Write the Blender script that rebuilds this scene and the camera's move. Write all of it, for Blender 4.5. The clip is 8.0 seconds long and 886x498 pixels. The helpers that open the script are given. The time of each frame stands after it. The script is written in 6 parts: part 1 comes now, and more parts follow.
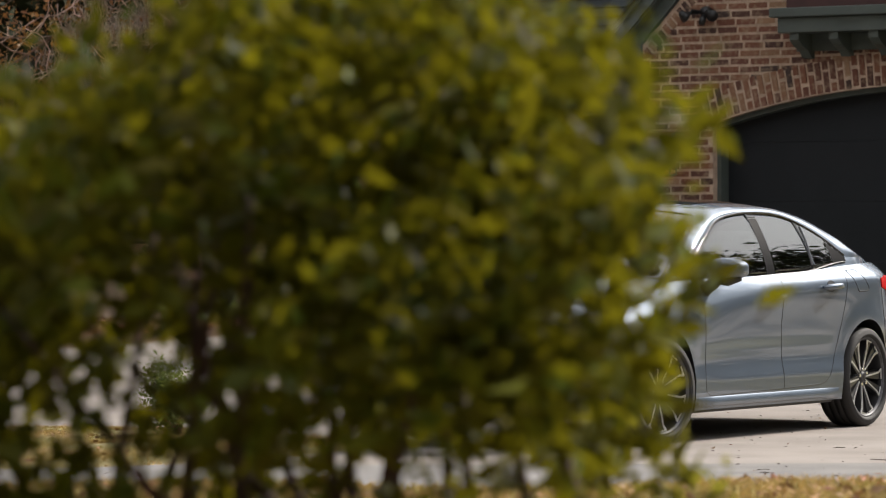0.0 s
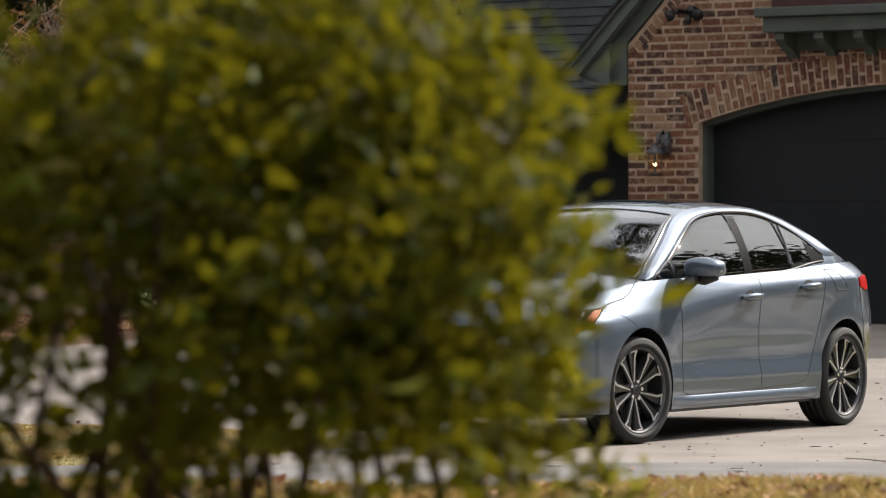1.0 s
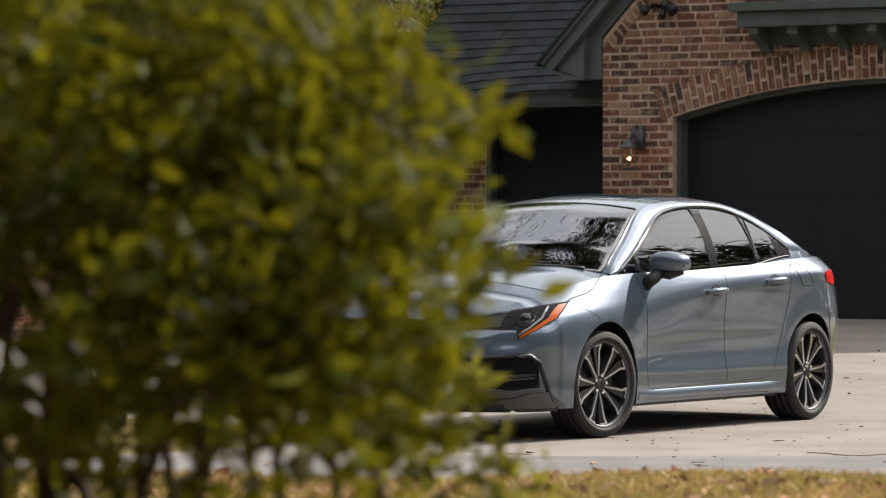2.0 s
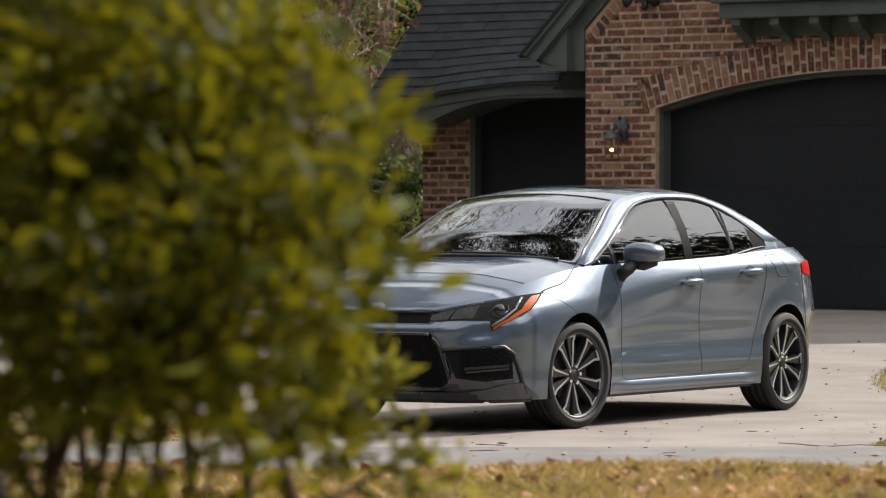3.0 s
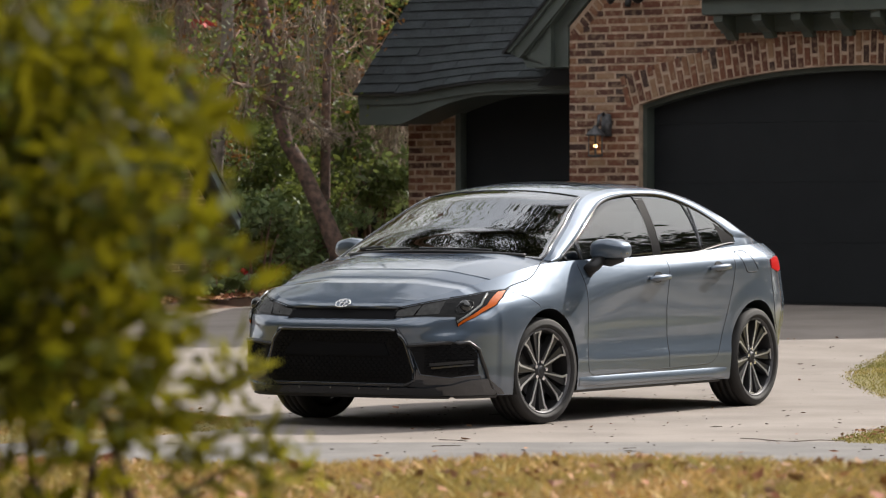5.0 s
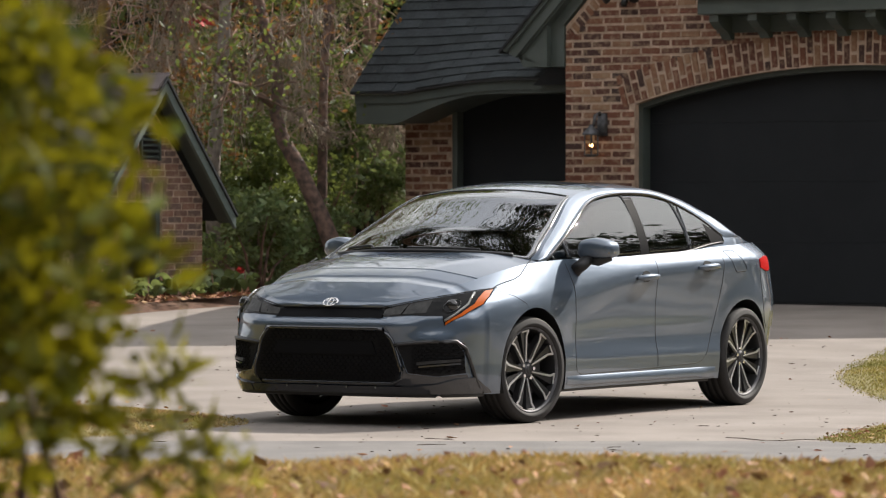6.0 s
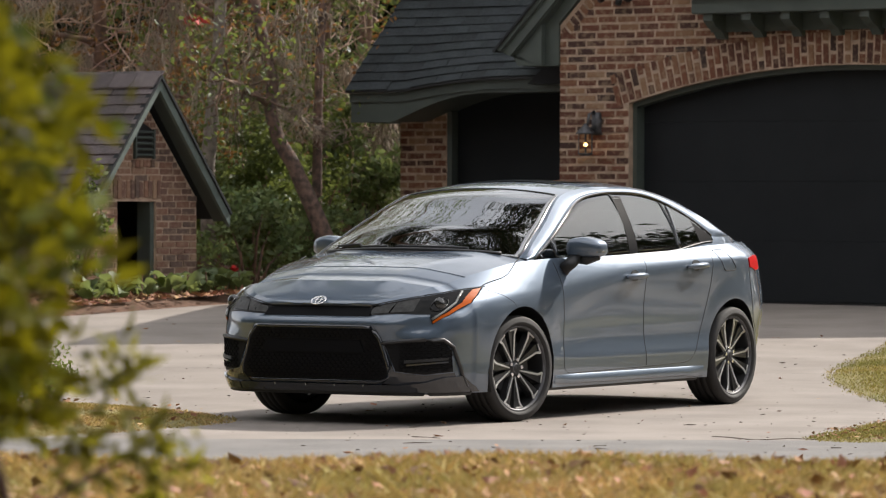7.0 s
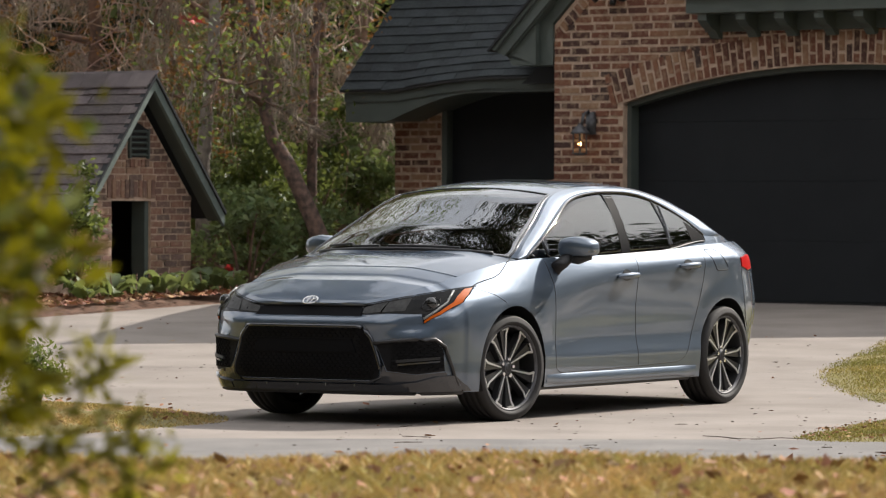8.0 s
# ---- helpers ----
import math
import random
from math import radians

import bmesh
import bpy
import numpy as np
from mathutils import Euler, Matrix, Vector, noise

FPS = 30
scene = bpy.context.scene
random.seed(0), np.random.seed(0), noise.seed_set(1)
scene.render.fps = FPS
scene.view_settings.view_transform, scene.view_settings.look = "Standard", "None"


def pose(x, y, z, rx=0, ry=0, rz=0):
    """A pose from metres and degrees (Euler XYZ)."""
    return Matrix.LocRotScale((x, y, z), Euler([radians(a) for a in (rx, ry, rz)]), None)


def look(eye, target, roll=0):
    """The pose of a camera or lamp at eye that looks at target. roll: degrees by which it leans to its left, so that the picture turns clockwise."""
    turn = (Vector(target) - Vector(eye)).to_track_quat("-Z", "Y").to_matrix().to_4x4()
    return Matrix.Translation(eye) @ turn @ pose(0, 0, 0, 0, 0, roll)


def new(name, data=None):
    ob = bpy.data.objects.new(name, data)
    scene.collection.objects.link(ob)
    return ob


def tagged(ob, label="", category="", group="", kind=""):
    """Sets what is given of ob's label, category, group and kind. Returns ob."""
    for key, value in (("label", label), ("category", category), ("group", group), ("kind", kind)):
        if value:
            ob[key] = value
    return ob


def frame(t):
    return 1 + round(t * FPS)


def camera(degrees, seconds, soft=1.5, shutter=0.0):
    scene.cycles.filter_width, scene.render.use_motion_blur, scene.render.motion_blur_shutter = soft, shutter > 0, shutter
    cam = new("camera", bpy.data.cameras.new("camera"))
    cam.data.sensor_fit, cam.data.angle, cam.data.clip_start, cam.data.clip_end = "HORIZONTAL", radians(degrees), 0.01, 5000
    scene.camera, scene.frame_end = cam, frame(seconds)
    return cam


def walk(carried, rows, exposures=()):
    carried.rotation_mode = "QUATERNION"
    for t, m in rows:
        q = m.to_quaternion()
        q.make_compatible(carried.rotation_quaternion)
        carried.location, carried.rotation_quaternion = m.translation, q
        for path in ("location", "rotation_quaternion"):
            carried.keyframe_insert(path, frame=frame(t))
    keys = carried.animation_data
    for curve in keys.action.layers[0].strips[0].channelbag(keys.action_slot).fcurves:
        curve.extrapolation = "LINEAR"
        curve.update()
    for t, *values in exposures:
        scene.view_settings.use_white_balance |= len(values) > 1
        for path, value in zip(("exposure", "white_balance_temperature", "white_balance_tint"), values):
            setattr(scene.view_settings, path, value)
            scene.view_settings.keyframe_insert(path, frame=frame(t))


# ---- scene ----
cam = camera(12.0, 8.0, 1.2)
cam.data.dof.use_dof = True
cam.data.dof.focus_distance = 26.0
cam.data.dof.aperture_fstop = 7.0
PATH = [
    (0, (-0.9301, 0.3474, 1.2863), (-0.8787, 30.3469, 1.1354), -0.177),
    (0.5, (-0.8684, 0.3243, 1.2869), (-0.8198, 30.3239, 1.1336), -0.103),
    (1, (-0.8012, 0.2992, 1.2875), (-0.7425, 30.2987, 1.1281), -0.125),
    (1.5, (-0.7324, 0.2735, 1.2882), (-0.6380, 30.2728, 1.1122), -0.041),
    (2, (-0.6620, 0.2472, 1.2889), (-0.5223, 30.2462, 1.0835), 0.017),
    (3.5, (-0.4608, 0.1721, 1.2908), (-0.2836, 30.1702, 1.0046), -0.057),
    (4, (-0.3906, 0.1459, 1.2915), (-0.2448, 30.1441, 1.0016), -0.164),
    (4.5, (-0.3237, 0.1209, 1.2921), (-0.2103, 30.1192, 0.9980), -0.130),
    (6, (-0.1328, 0.0496, 1.2939), (-0.1180, 30.0480, 0.9887), 0.032),
    (6.5, (-0.0800, 0.0299, 1.2944), (-0.0849, 30.0283, 0.9827), 0.089),
    (7, (-0.0415, 0.0155, 1.2948), (-0.0507, 30.0139, 0.9794), 0.142),
    (7.5, (-0.0151, 0.0056, 1.2951), (-0.0201, 30.0040, 0.9784), 0.141),
    (8, (0.0000, 0.0000, 1.2952), (-0.0000, 29.9983, 0.9765), 0.145),
]
walk(cam, [(t, look(eye, target, roll)) for t, eye, target, roll in PATH], [(0.0, 0.36, 6500, 10), (8.0, 0.36, 6500, 10)])

# ---- light ----
SUN = Vector((1.03, 0.87, 1.0)).normalized()
world = bpy.data.worlds.new("world")
scene.world = world
world.use_nodes = True
wn = world.node_tree
sky = wn.nodes.new("ShaderNodeTexSky")
sky.sky_type = "NISHITA"
sky.sun_disc = False
sky.air_density, sky.dust_density, sky.ozone_density = 0.8, 1.2, 1.0
sky.sun_elevation = math.asin(SUN.z)
sky.sun_rotation = math.atan2(SUN.x, SUN.y)
# thin high cloud over the whole sky
where = wn.nodes.new("ShaderNodeTexCoord")
stretch_sky = wn.nodes.new("ShaderNodeMapping")
stretch_sky.inputs["Scale"].default_value = (1.0, 1.6, 3.0)
veil = wn.nodes.new("ShaderNodeTexNoise")
veil.inputs["Scale"].default_value, veil.inputs["Detail"].default_value = 2.2, 7.0
cover = wn.nodes.new("ShaderNodeMapRange")
cover.inputs["From Min"].default_value, cover.inputs["From Max"].default_value = 0.35, 0.68
cover.inputs["To Min"].default_value, cover.inputs["To Max"].default_value = 0.42, 0.95
haze = wn.nodes.new("ShaderNodeMix")
haze.data_type = "RGBA"
haze.inputs["B"].default_value = (14.5, 14.4, 14.4, 1)
wn.links.new(where.outputs["Generated"], stretch_sky.inputs["Vector"])
wn.links.new(stretch_sky.outputs["Vector"], veil.inputs["Vector"])
wn.links.new(veil.outputs["Fac"], cover.inputs["Value"])
wn.links.new(cover.outputs["Result"], haze.inputs["Factor"])
wn.links.new(sky.outputs[0], haze.inputs["A"])
wn.links.new(haze.outputs["Result"], wn.nodes["Background"].inputs[0])
wn.nodes["Background"].inputs[1].default_value = 0.10
sun_data = bpy.data.lights.new("sun", "SUN")
sun_data.energy, sun_data.angle, sun_data.color = 4.8, radians(0.6), (1.0, 0.93, 0.84)
sun = new("sun", sun_data)
sun.matrix_world = look(SUN * 60, (0, 0, 0))

# ---- materials ----
def material(name, color, rough=0.6, metal=0.0, second=None, scale=8.0, bump=0.0, bump_scale=60.0, vary=0.0, island=0.0, coat=0.0, detail=6.0, spec=0.5):
    """A node material: two colours mixed by noise, a finer grain, bump, and random value per object or island."""
    m = bpy.data.materials.new(name)
    m.use_nodes = True
    nt = m.node_tree
    b = nt.nodes["Principled BSDF"]
    b.inputs["Roughness"].default_value = rough
    b.inputs["Metallic"].default_value = metal
    b.inputs["Coat Weight"].default_value = coat
    b.inputs["Coat Roughness"].default_value = 0.03
    b.inputs["Specular IOR Level"].default_value = spec
    co = nt.nodes.new("ShaderNodeTexCoord")
    def grain(s, d):
        n = nt.nodes.new("ShaderNodeTexNoise")
        n.inputs["Scale"].default_value, n.inputs["Detail"].default_value = s, d
        nt.links.new(co.outputs["Object"], n.inputs["Vector"])
        return n
    mix = nt.nodes.new("ShaderNodeMix")
    mix.data_type = "RGBA"
    mix.inputs["A"].default_value = (*color, 1)
    mix.inputs["B"].default_value = (*(second or color), 1)
    ramp = nt.nodes.new("ShaderNodeMapRange")
    ramp.inputs["From Min"].default_value, ramp.inputs["From Max"].default_value = 0.36, 0.64
    nt.links.new(grain(scale, detail).outputs["Fac"], ramp.inputs["Value"])
    nt.links.new(ramp.outputs["Result"], mix.inputs["Factor"])
    out = mix.outputs["Result"]
    if vary or island:
        hsv = nt.nodes.new("ShaderNodeHueSaturation")
        r = nt.nodes.new("ShaderNodeMapRange")
        if vary:
            src = nt.nodes.new("ShaderNodeObjectInfo").outputs["Random"]
        else:
            src = nt.nodes.new("ShaderNodeNewGeometry").outputs["Random Per Island"]
        amount = vary or island
        r.inputs["To Min"].default_value, r.inputs["To Max"].default_value = 1 - amount, 1 + amount
        nt.links.new(src, r.inputs["Value"])
        nt.links.new(r.outputs["Result"], hsv.inputs["Value"])
        h = nt.nodes.new("ShaderNodeMapRange")
        h.inputs["To Min"].default_value, h.inputs["To Max"].default_value = 0.5 - amount * 0.05, 0.5 + amount * 0.05
        wrap = nt.nodes.new("ShaderNodeMath")
        wrap.operation = "FRACT"
        times = nt.nodes.new("ShaderNodeMath")
        times.operation = "MULTIPLY"
        times.inputs[1].default_value = 7.31
        nt.links.new(src, times.inputs[0])
        nt.links.new(times.outputs[0], wrap.inputs[0])
        nt.links.new(wrap.outputs[0], h.inputs["Value"])
        nt.links.new(h.outputs["Result"], hsv.inputs["Hue"])
        nt.links.new(out, hsv.inputs["Color"])
        out = hsv.outputs["Color"]
    nt.links.new(out, b.inputs["Base Color"])
    if bump:
        bp = nt.nodes.new("ShaderNodeBump")
        bp.inputs["Strength"].default_value = bump
        bp.inputs["Distance"].default_value = 0.01
        nt.links.new(grain(bump_scale, 8.0).outputs["Fac"], bp.inputs["Height"])
        nt.links.new(bp.outputs["Normal"], b.inputs["Normal"])
    return m


def leafy(name, color, second, through_color, island=0.45, rough=0.5, scale=2.0, share=0.45, spec=0.25):
    """A leaf material that also lets light through."""
    m = material(name, color, rough, second=second, scale=scale, island=island, spec=spec)
    nt = m.node_tree
    b = nt.nodes["Principled BSDF"]
    tr = nt.nodes.new("ShaderNodeBsdfTranslucent")
    tr.inputs["Color"].default_value = (*through_color, 1)
    add = nt.nodes.new("ShaderNodeMixShader")
    add.inputs[0].default_value = share
    nt.links.new(b.outputs[0], add.inputs[1])
    nt.links.new(tr.outputs[0], add.inputs[2])
    nt.links.new(add.outputs[0], nt.nodes["Material Output"].inputs["Surface"])
    return m


M_CONCRETE = material("concrete", (0.270, 0.234, 0.207), 0.85, second=(0.205, 0.177, 0.156), scale=1.3, bump=0.3, bump_scale=90)
M_ROAD = material("road_surface", (0.190, 0.176, 0.166), 0.85, second=(0.142, 0.133, 0.127), scale=2.0, bump=0.35, bump_scale=120)
M_FLOOR = material("ground_litter", (0.19, 0.145, 0.07), 0.95, second=(0.125, 0.105, 0.045), scale=2.0, bump=0.6, bump_scale=40)
def brick_material(name, per_object, grey=0.0):
    """Old brick: a palette from dark brown to tan by random value, blotched by mortar smears."""
    m = material(name, (0.30, 0.2, 0.14), 0.88, bump=0.6, bump_scale=110)
    nt = m.node_tree
    b = nt.nodes["Principled BSDF"]
    src = nt.nodes.new("ShaderNodeObjectInfo").outputs["Random"] if per_object else nt.nodes.new("ShaderNodeNewGeometry").outputs["Random Per Island"]
    ramp = nt.nodes.new("ShaderNodeValToRGB")
    e = ramp.color_ramp.elements
    e[0].position, e[0].color = 0.0, (0.055, 0.032, 0.028, 1)
    e[1].position, e[1].color = 1.0, (0.36, 0.22, 0.13, 1)
    for at, color in ((0.16, (0.075, 0.032, 0.024)), (0.40, (0.145, 0.053, 0.033)), (0.68, (0.215, 0.084, 0.047)), (0.88, (0.27, 0.140, 0.080))):
        e.new(at).color = (*color, 1)
    nt.links.new(src, ramp.inputs["Fac"])
    smear = nt.nodes.new("ShaderNodeTexNoise")
    smear.inputs["Scale"].default_value, smear.inputs["Detail"].default_value = 20.0, 10.0
    geo = nt.nodes.new("ShaderNodeNewGeometry")
    nt.links.new(geo.outputs["Position"], smear.inputs["Vector"])
    rng_node = nt.nodes.new("ShaderNodeMapRange")
    rng_node.inputs["From Min"].default_value, rng_node.inputs["From Max"].default_value = 0.48, 0.66
    rng_node.inputs["To Max"].default_value = 0.5
    nt.links.new(smear.outputs["Fac"], rng_node.inputs["Value"])
    mix = nt.nodes.new("ShaderNodeMix")
    mix.data_type = "RGBA"
    mix.inputs["B"].default_value = (0.42, 0.30, 0.20, 1)
    nt.links.new(rng_node.outputs["Result"], mix.inputs["Factor"])
    nt.links.new(ramp.outputs["Color"], mix.inputs["A"])
    pale_mix = nt.nodes.new("ShaderNodeMix")
    pale_mix.data_type = "RGBA"
    pale_mix.inputs["Factor"].default_value = grey
    pale_mix.inputs["B"].default_value = (0.42, 0.295, 0.235, 1)
    nt.links.new(mix.outputs["Result"], pale_mix.inputs["A"])
    nt.links.new(pale_mix.outputs["Result"], b.inputs["Base Color"])
    return m


# outbuilding brick, evenly mixed towards a pale tone
M_BRICK_OLD = brick_material("pale_brick", True, 0.24)
M_BRICK = brick_material("brick", True)
M_BRICK_STUFF = brick_material("brick_joined", False)
M_MORTAR = material("mortar", (0.60, 0.445, 0.335), 0.95, second=(0.42, 0.305, 0.228), scale=12, bump=0.5, bump_scale=150)
M_GREEN = material("green_trim_paint", (0.080, 0.097, 0.087), 0.5, second=(0.066, 0.081, 0.073), scale=4, bump=0.05)
# lighter green than the other trim, mottled by noise
M_GREEN_PALE = material("pale_green_paint", (0.17, 0.21, 0.19), 0.7, second=(0.11, 0.14, 0.125), scale=7, bump=0.2)
M_DOOR = material("garage_door_paint", (0.0165, 0.0188, 0.0215), 0.6, second=(0.0142, 0.0163, 0.019), scale=3, bump=0.05, spec=0.2)
M_ROOF = material("roof_shingle", (0.037, 0.044, 0.049), 0.95, second=(0.023, 0.029, 0.033), scale=5, bump=0.6, bump_scale=200, vary=0.25)
M_ROOF_BROWN = material("brown_shingle", (0.155, 0.125, 0.125), 0.9, second=(0.105, 0.088, 0.088), scale=5, bump=0.6, bump_scale=200, vary=0.3)
M_PAINT = material("car_paint", (0.100, 0.134, 0.184), 0.47, 0.70, second=(0.094, 0.126, 0.174), scale=900, coat=1.0)
M_PAINT.node_tree.nodes["Principled BSDF"].inputs["Coat IOR"].default_value = 1.8
M_LINE = material("dark_gap", (0.022, 0.024, 0.027), 0.85)
M_MULCH = material("leaf_mulch", (0.17, 0.085, 0.05), 0.95, second=(0.09, 0.05, 0.032), scale=14, bump=1.0, bump_scale=30)
M_MAROON = material("maroon_paint", (0.07, 0.025, 0.022), 0.6, second=(0.055, 0.02, 0.018), scale=6)
M_PEWTER = material("weathered_metal", (0.13, 0.13, 0.14), 0.55, 0.5, second=(0.07, 0.07, 0.075), scale=25)
M_ROOF_DARK = material("roof_felt", (0.025, 0.027, 0.030), 0.95, bump=0.3)
M_BULB = bpy.data.materials.new("bulb_glow")
M_BULB.use_nodes = True
M_BULB.node_tree.nodes["Principled BSDF"].inputs["Emission Color"].default_value = (1.0, 0.62, 0.28, 1)
M_BULB.node_tree.nodes["Principled BSDF"].inputs["Emission Strength"].default_value = 9.0
M_BLACK = material("black_plastic", (0.012, 0.012, 0.013), 0.45)
# gloss black trim; also stands for the shaded body colour of the lip
M_BLACK_AND_LIP_SHADE = material("black_trim_and_lip_shade", (0.012, 0.015, 0.021), 0.10, coat=1.0)
M_SATIN = material("satin_black_trim", (0.010, 0.010, 0.011), 0.5, spec=0.02)
M_BED = material("verge_soil", (0.22, 0.18, 0.07), 0.95, second=(0.15, 0.135, 0.05), scale=3.0, bump=0.6, bump_scale=40)
M_RUBBER = material("tyre_rubber", (0.022, 0.021, 0.021), 0.75, bump=0.2)
M_SILVER = material("machined_alloy", (0.72, 0.72, 0.72), 0.34, 0.8)
M_SPOKE = material("grey_painted_alloy", (0.045, 0.045, 0.048), 0.35, 0.6, coat=0.5)
M_DARK_ALLOY = material("dark_alloy", (0.05, 0.05, 0.052), 0.35, 0.6)
M_CHROME = material("chrome", (0.85, 0.85, 0.86), 0.08, 1.0)
M_SEAT = material("seat_cloth", (0.03, 0.03, 0.032), 0.8, bump=0.2)
M_BARK = material("bark", (0.25, 0.15, 0.105), 0.9, second=(0.12, 0.08, 0.062), scale=9, bump=1.0, bump_scale=25)
M_LEAF_BUSH = leafy("bush_leaf", (0.100, 0.108, 0.010), (0.020, 0.031, 0.004), (0.215, 0.19, 0.008), island=0.9, rough=0.6, scale=3.0, share=0.35, spec=0.12)
# brighter copy of the shrub leaf: sunlight on the sprig put into colour
M_LEAF_LIT = leafy("lit_sprig_leaf", (0.11, 0.115, 0.02), (0.05, 0.06, 0.012), (0.32, 0.29, 0.03), island=0.5, rough=0.5, scale=3.0, share=0.42, spec=0.2)
M_STEM = material("shrub_stem", (0.075, 0.032, 0.022), 0.85, second=(0.04, 0.02, 0.015), scale=20, bump=0.5)
M_LEAF_TREE = leafy("tree_leaf", (0.090, 0.118, 0.038), (0.040, 0.062, 0.020), (0.21, 0.25, 0.06), share=0.42)
# darker copy of the tree leaf, with the shade put into its colour
M_LEAF_SHADE = leafy("shade_leaf", (0.030, 0.037, 0.014), (0.014, 0.019, 0.008), (0.06, 0.07, 0.02), share=0.15, rough=0.7)
M_BARK_GREY = material("grey_bark", (0.30, 0.255, 0.215), 0.95, second=(0.15, 0.125, 0.105), scale=12, bump=1.0, bump_scale=25)
M_BARK_RED = material("reddish_bark", (0.21, 0.130, 0.100), 0.95, second=(0.070, 0.050, 0.042), scale=14, bump=1.0, bump_scale=40)
M_LEAF_PALE = leafy("pale_leaf", (0.19, 0.24, 0.115), (0.085, 0.125, 0.055), (0.24, 0.29, 0.09), share=0.38, island=0.6)
M_LEAF_DEAD = material("dead_leaf", (0.26, 0.115, 0.06), 0.8, second=(0.34, 0.19, 0.10), scale=12, island=0.5)
M_LEAF_RUST = leafy("rust_leaf", (0.27, 0.145, 0.064), (0.15, 0.10, 0.042), (0.32, 0.15, 0.045), share=0.42)
M_GRASS = leafy("dry_grass", (0.56, 0.37, 0.185), (0.29, 0.255, 0.075), (0.44, 0.31, 0.10), island=0.5, scale=1.6, share=0.25, rough=0.7)
M_GRASS_GREEN = leafy("verge_grass", (0.36, 0.275, 0.09), (0.17, 0.17, 0.045), (0.28, 0.24, 0.06), island=0.5, scale=1.3, share=0.25, rough=0.7)
M_LEAF_PINK = material("bleached_leaf", (0.52, 0.34, 0.24), 0.8, second=(0.42, 0.20, 0.11), scale=9, island=0.45)
M_PETAL = material("red_petal", (0.55, 0.02, 0.02), 0.6)
M_TWIG = material("twig", (0.10, 0.075, 0.06), 0.9)
M_TWIG_PALE = material("pale_twig", (0.56, 0.39, 0.32), 0.9, second=(0.30, 0.20, 0.15), scale=3, island=0.4)
M_MOSS = material("spanish_moss", (0.42, 0.345, 0.28), 0.95, second=(0.26, 0.21, 0.165), scale=6, island=0.35)


def glass(name, tint, rough=0.0, ior=2.9):
    m = bpy.data.materials.new(name)
    m.use_nodes = True
    b = m.node_tree.nodes["Principled BSDF"]
    b.inputs["Base Color"].default_value = (*tint, 1)
    b.inputs["Transmission Weight"].default_value = 1.0
    b.inputs["Roughness"].default_value = rough
    b.inputs["IOR"].default_value = ior
    return m


M_GLASS = glass("car_glass", (0.12, 0.135, 0.135), ior=3.3)
M_GLASS_SIDE = glass("tinted_side_glass", (0.16, 0.18, 0.17), ior=1.8)


# amber tint puts the lamp's warm light into the clear glass
M_LANTERN_GLASS = glass("lantern_glass", (1.0, 0.86, 0.66), 0.05, ior=1.03)


# ---- building helpers ----
def part(name, bm, mat, parent=None, label="", smooth=False):
    """Links a bmesh as one mesh object under a thing or part."""
    me = bpy.data.meshes.new(name)
    bm.to_mesh(me)
    bm.free()
    me.materials.append(mat)
    if smooth:
        me.polygons.foreach_set("use_smooth", [True] * len(me.polygons))
    ob = new(name, me)
    ob.parent = parent
    if label:
        tagged(ob, label)
    return ob


def raw(name, verts, faces, mat, parent=None, label="", smooth=False):
    me = bpy.data.meshes.new(name)
    me.from_pydata([tuple(v) for v in verts], [], faces)
    me.materials.append(mat)
    if smooth:
        me.polygons.foreach_set("use_smooth", [True] * len(me.polygons))
    ob = new(name, me)
    ob.parent = parent
    if label:
        tagged(ob, label)
    return ob


def thing(name, label, category, m=None, group="", kind=""):
    ob = new(name)
    if m is not None:
        ob.matrix_world = m
    return tagged(ob, label, category, group, kind)


def box(bm, x0, x1, y0, y1, z0, z1, bevel=0.0):
    vs = [bm.verts.new((x, y, z)) for x in (x0, x1) for y in (y0, y1) for z in (z0, z1)]
    fs = [bm.faces.new([vs[i] for i in q]) for q in ((0, 1, 3, 2), (4, 6, 7, 5), (0, 4, 5, 1), (2, 3, 7, 6), (0, 2, 6, 4), (1, 5, 7, 3))]
    if bevel:
        bmesh.ops.bevel(bm, geom=list({e for f in fs for e in f.edges}), offset=bevel, segments=2, affect="EDGES", profile=0.5)
    return bm


def a_box(x0, x1, y0, y1, z0, z1, bevel=0.0):
    return box(bmesh.new(), x0, x1, y0, y1, z0, z1, bevel)


def prism(points, y0, y1):
    """A plate of the outline (x, z), between two values of y."""
    bm = bmesh.new()
    a = [bm.verts.new((x, y0, z)) for x, z in points]
    b = [bm.verts.new((x, y1, z)) for x, z in points]
    n = len(points)
    bm.faces.new(a)
    bm.faces.new(b[::-1])
    for i in range(n):
        bm.faces.new((a[i], b[i], b[(i + 1) % n], a[(i + 1) % n]))
    bmesh.ops.recalc_face_normals(bm, faces=bm.faces)
    return bm


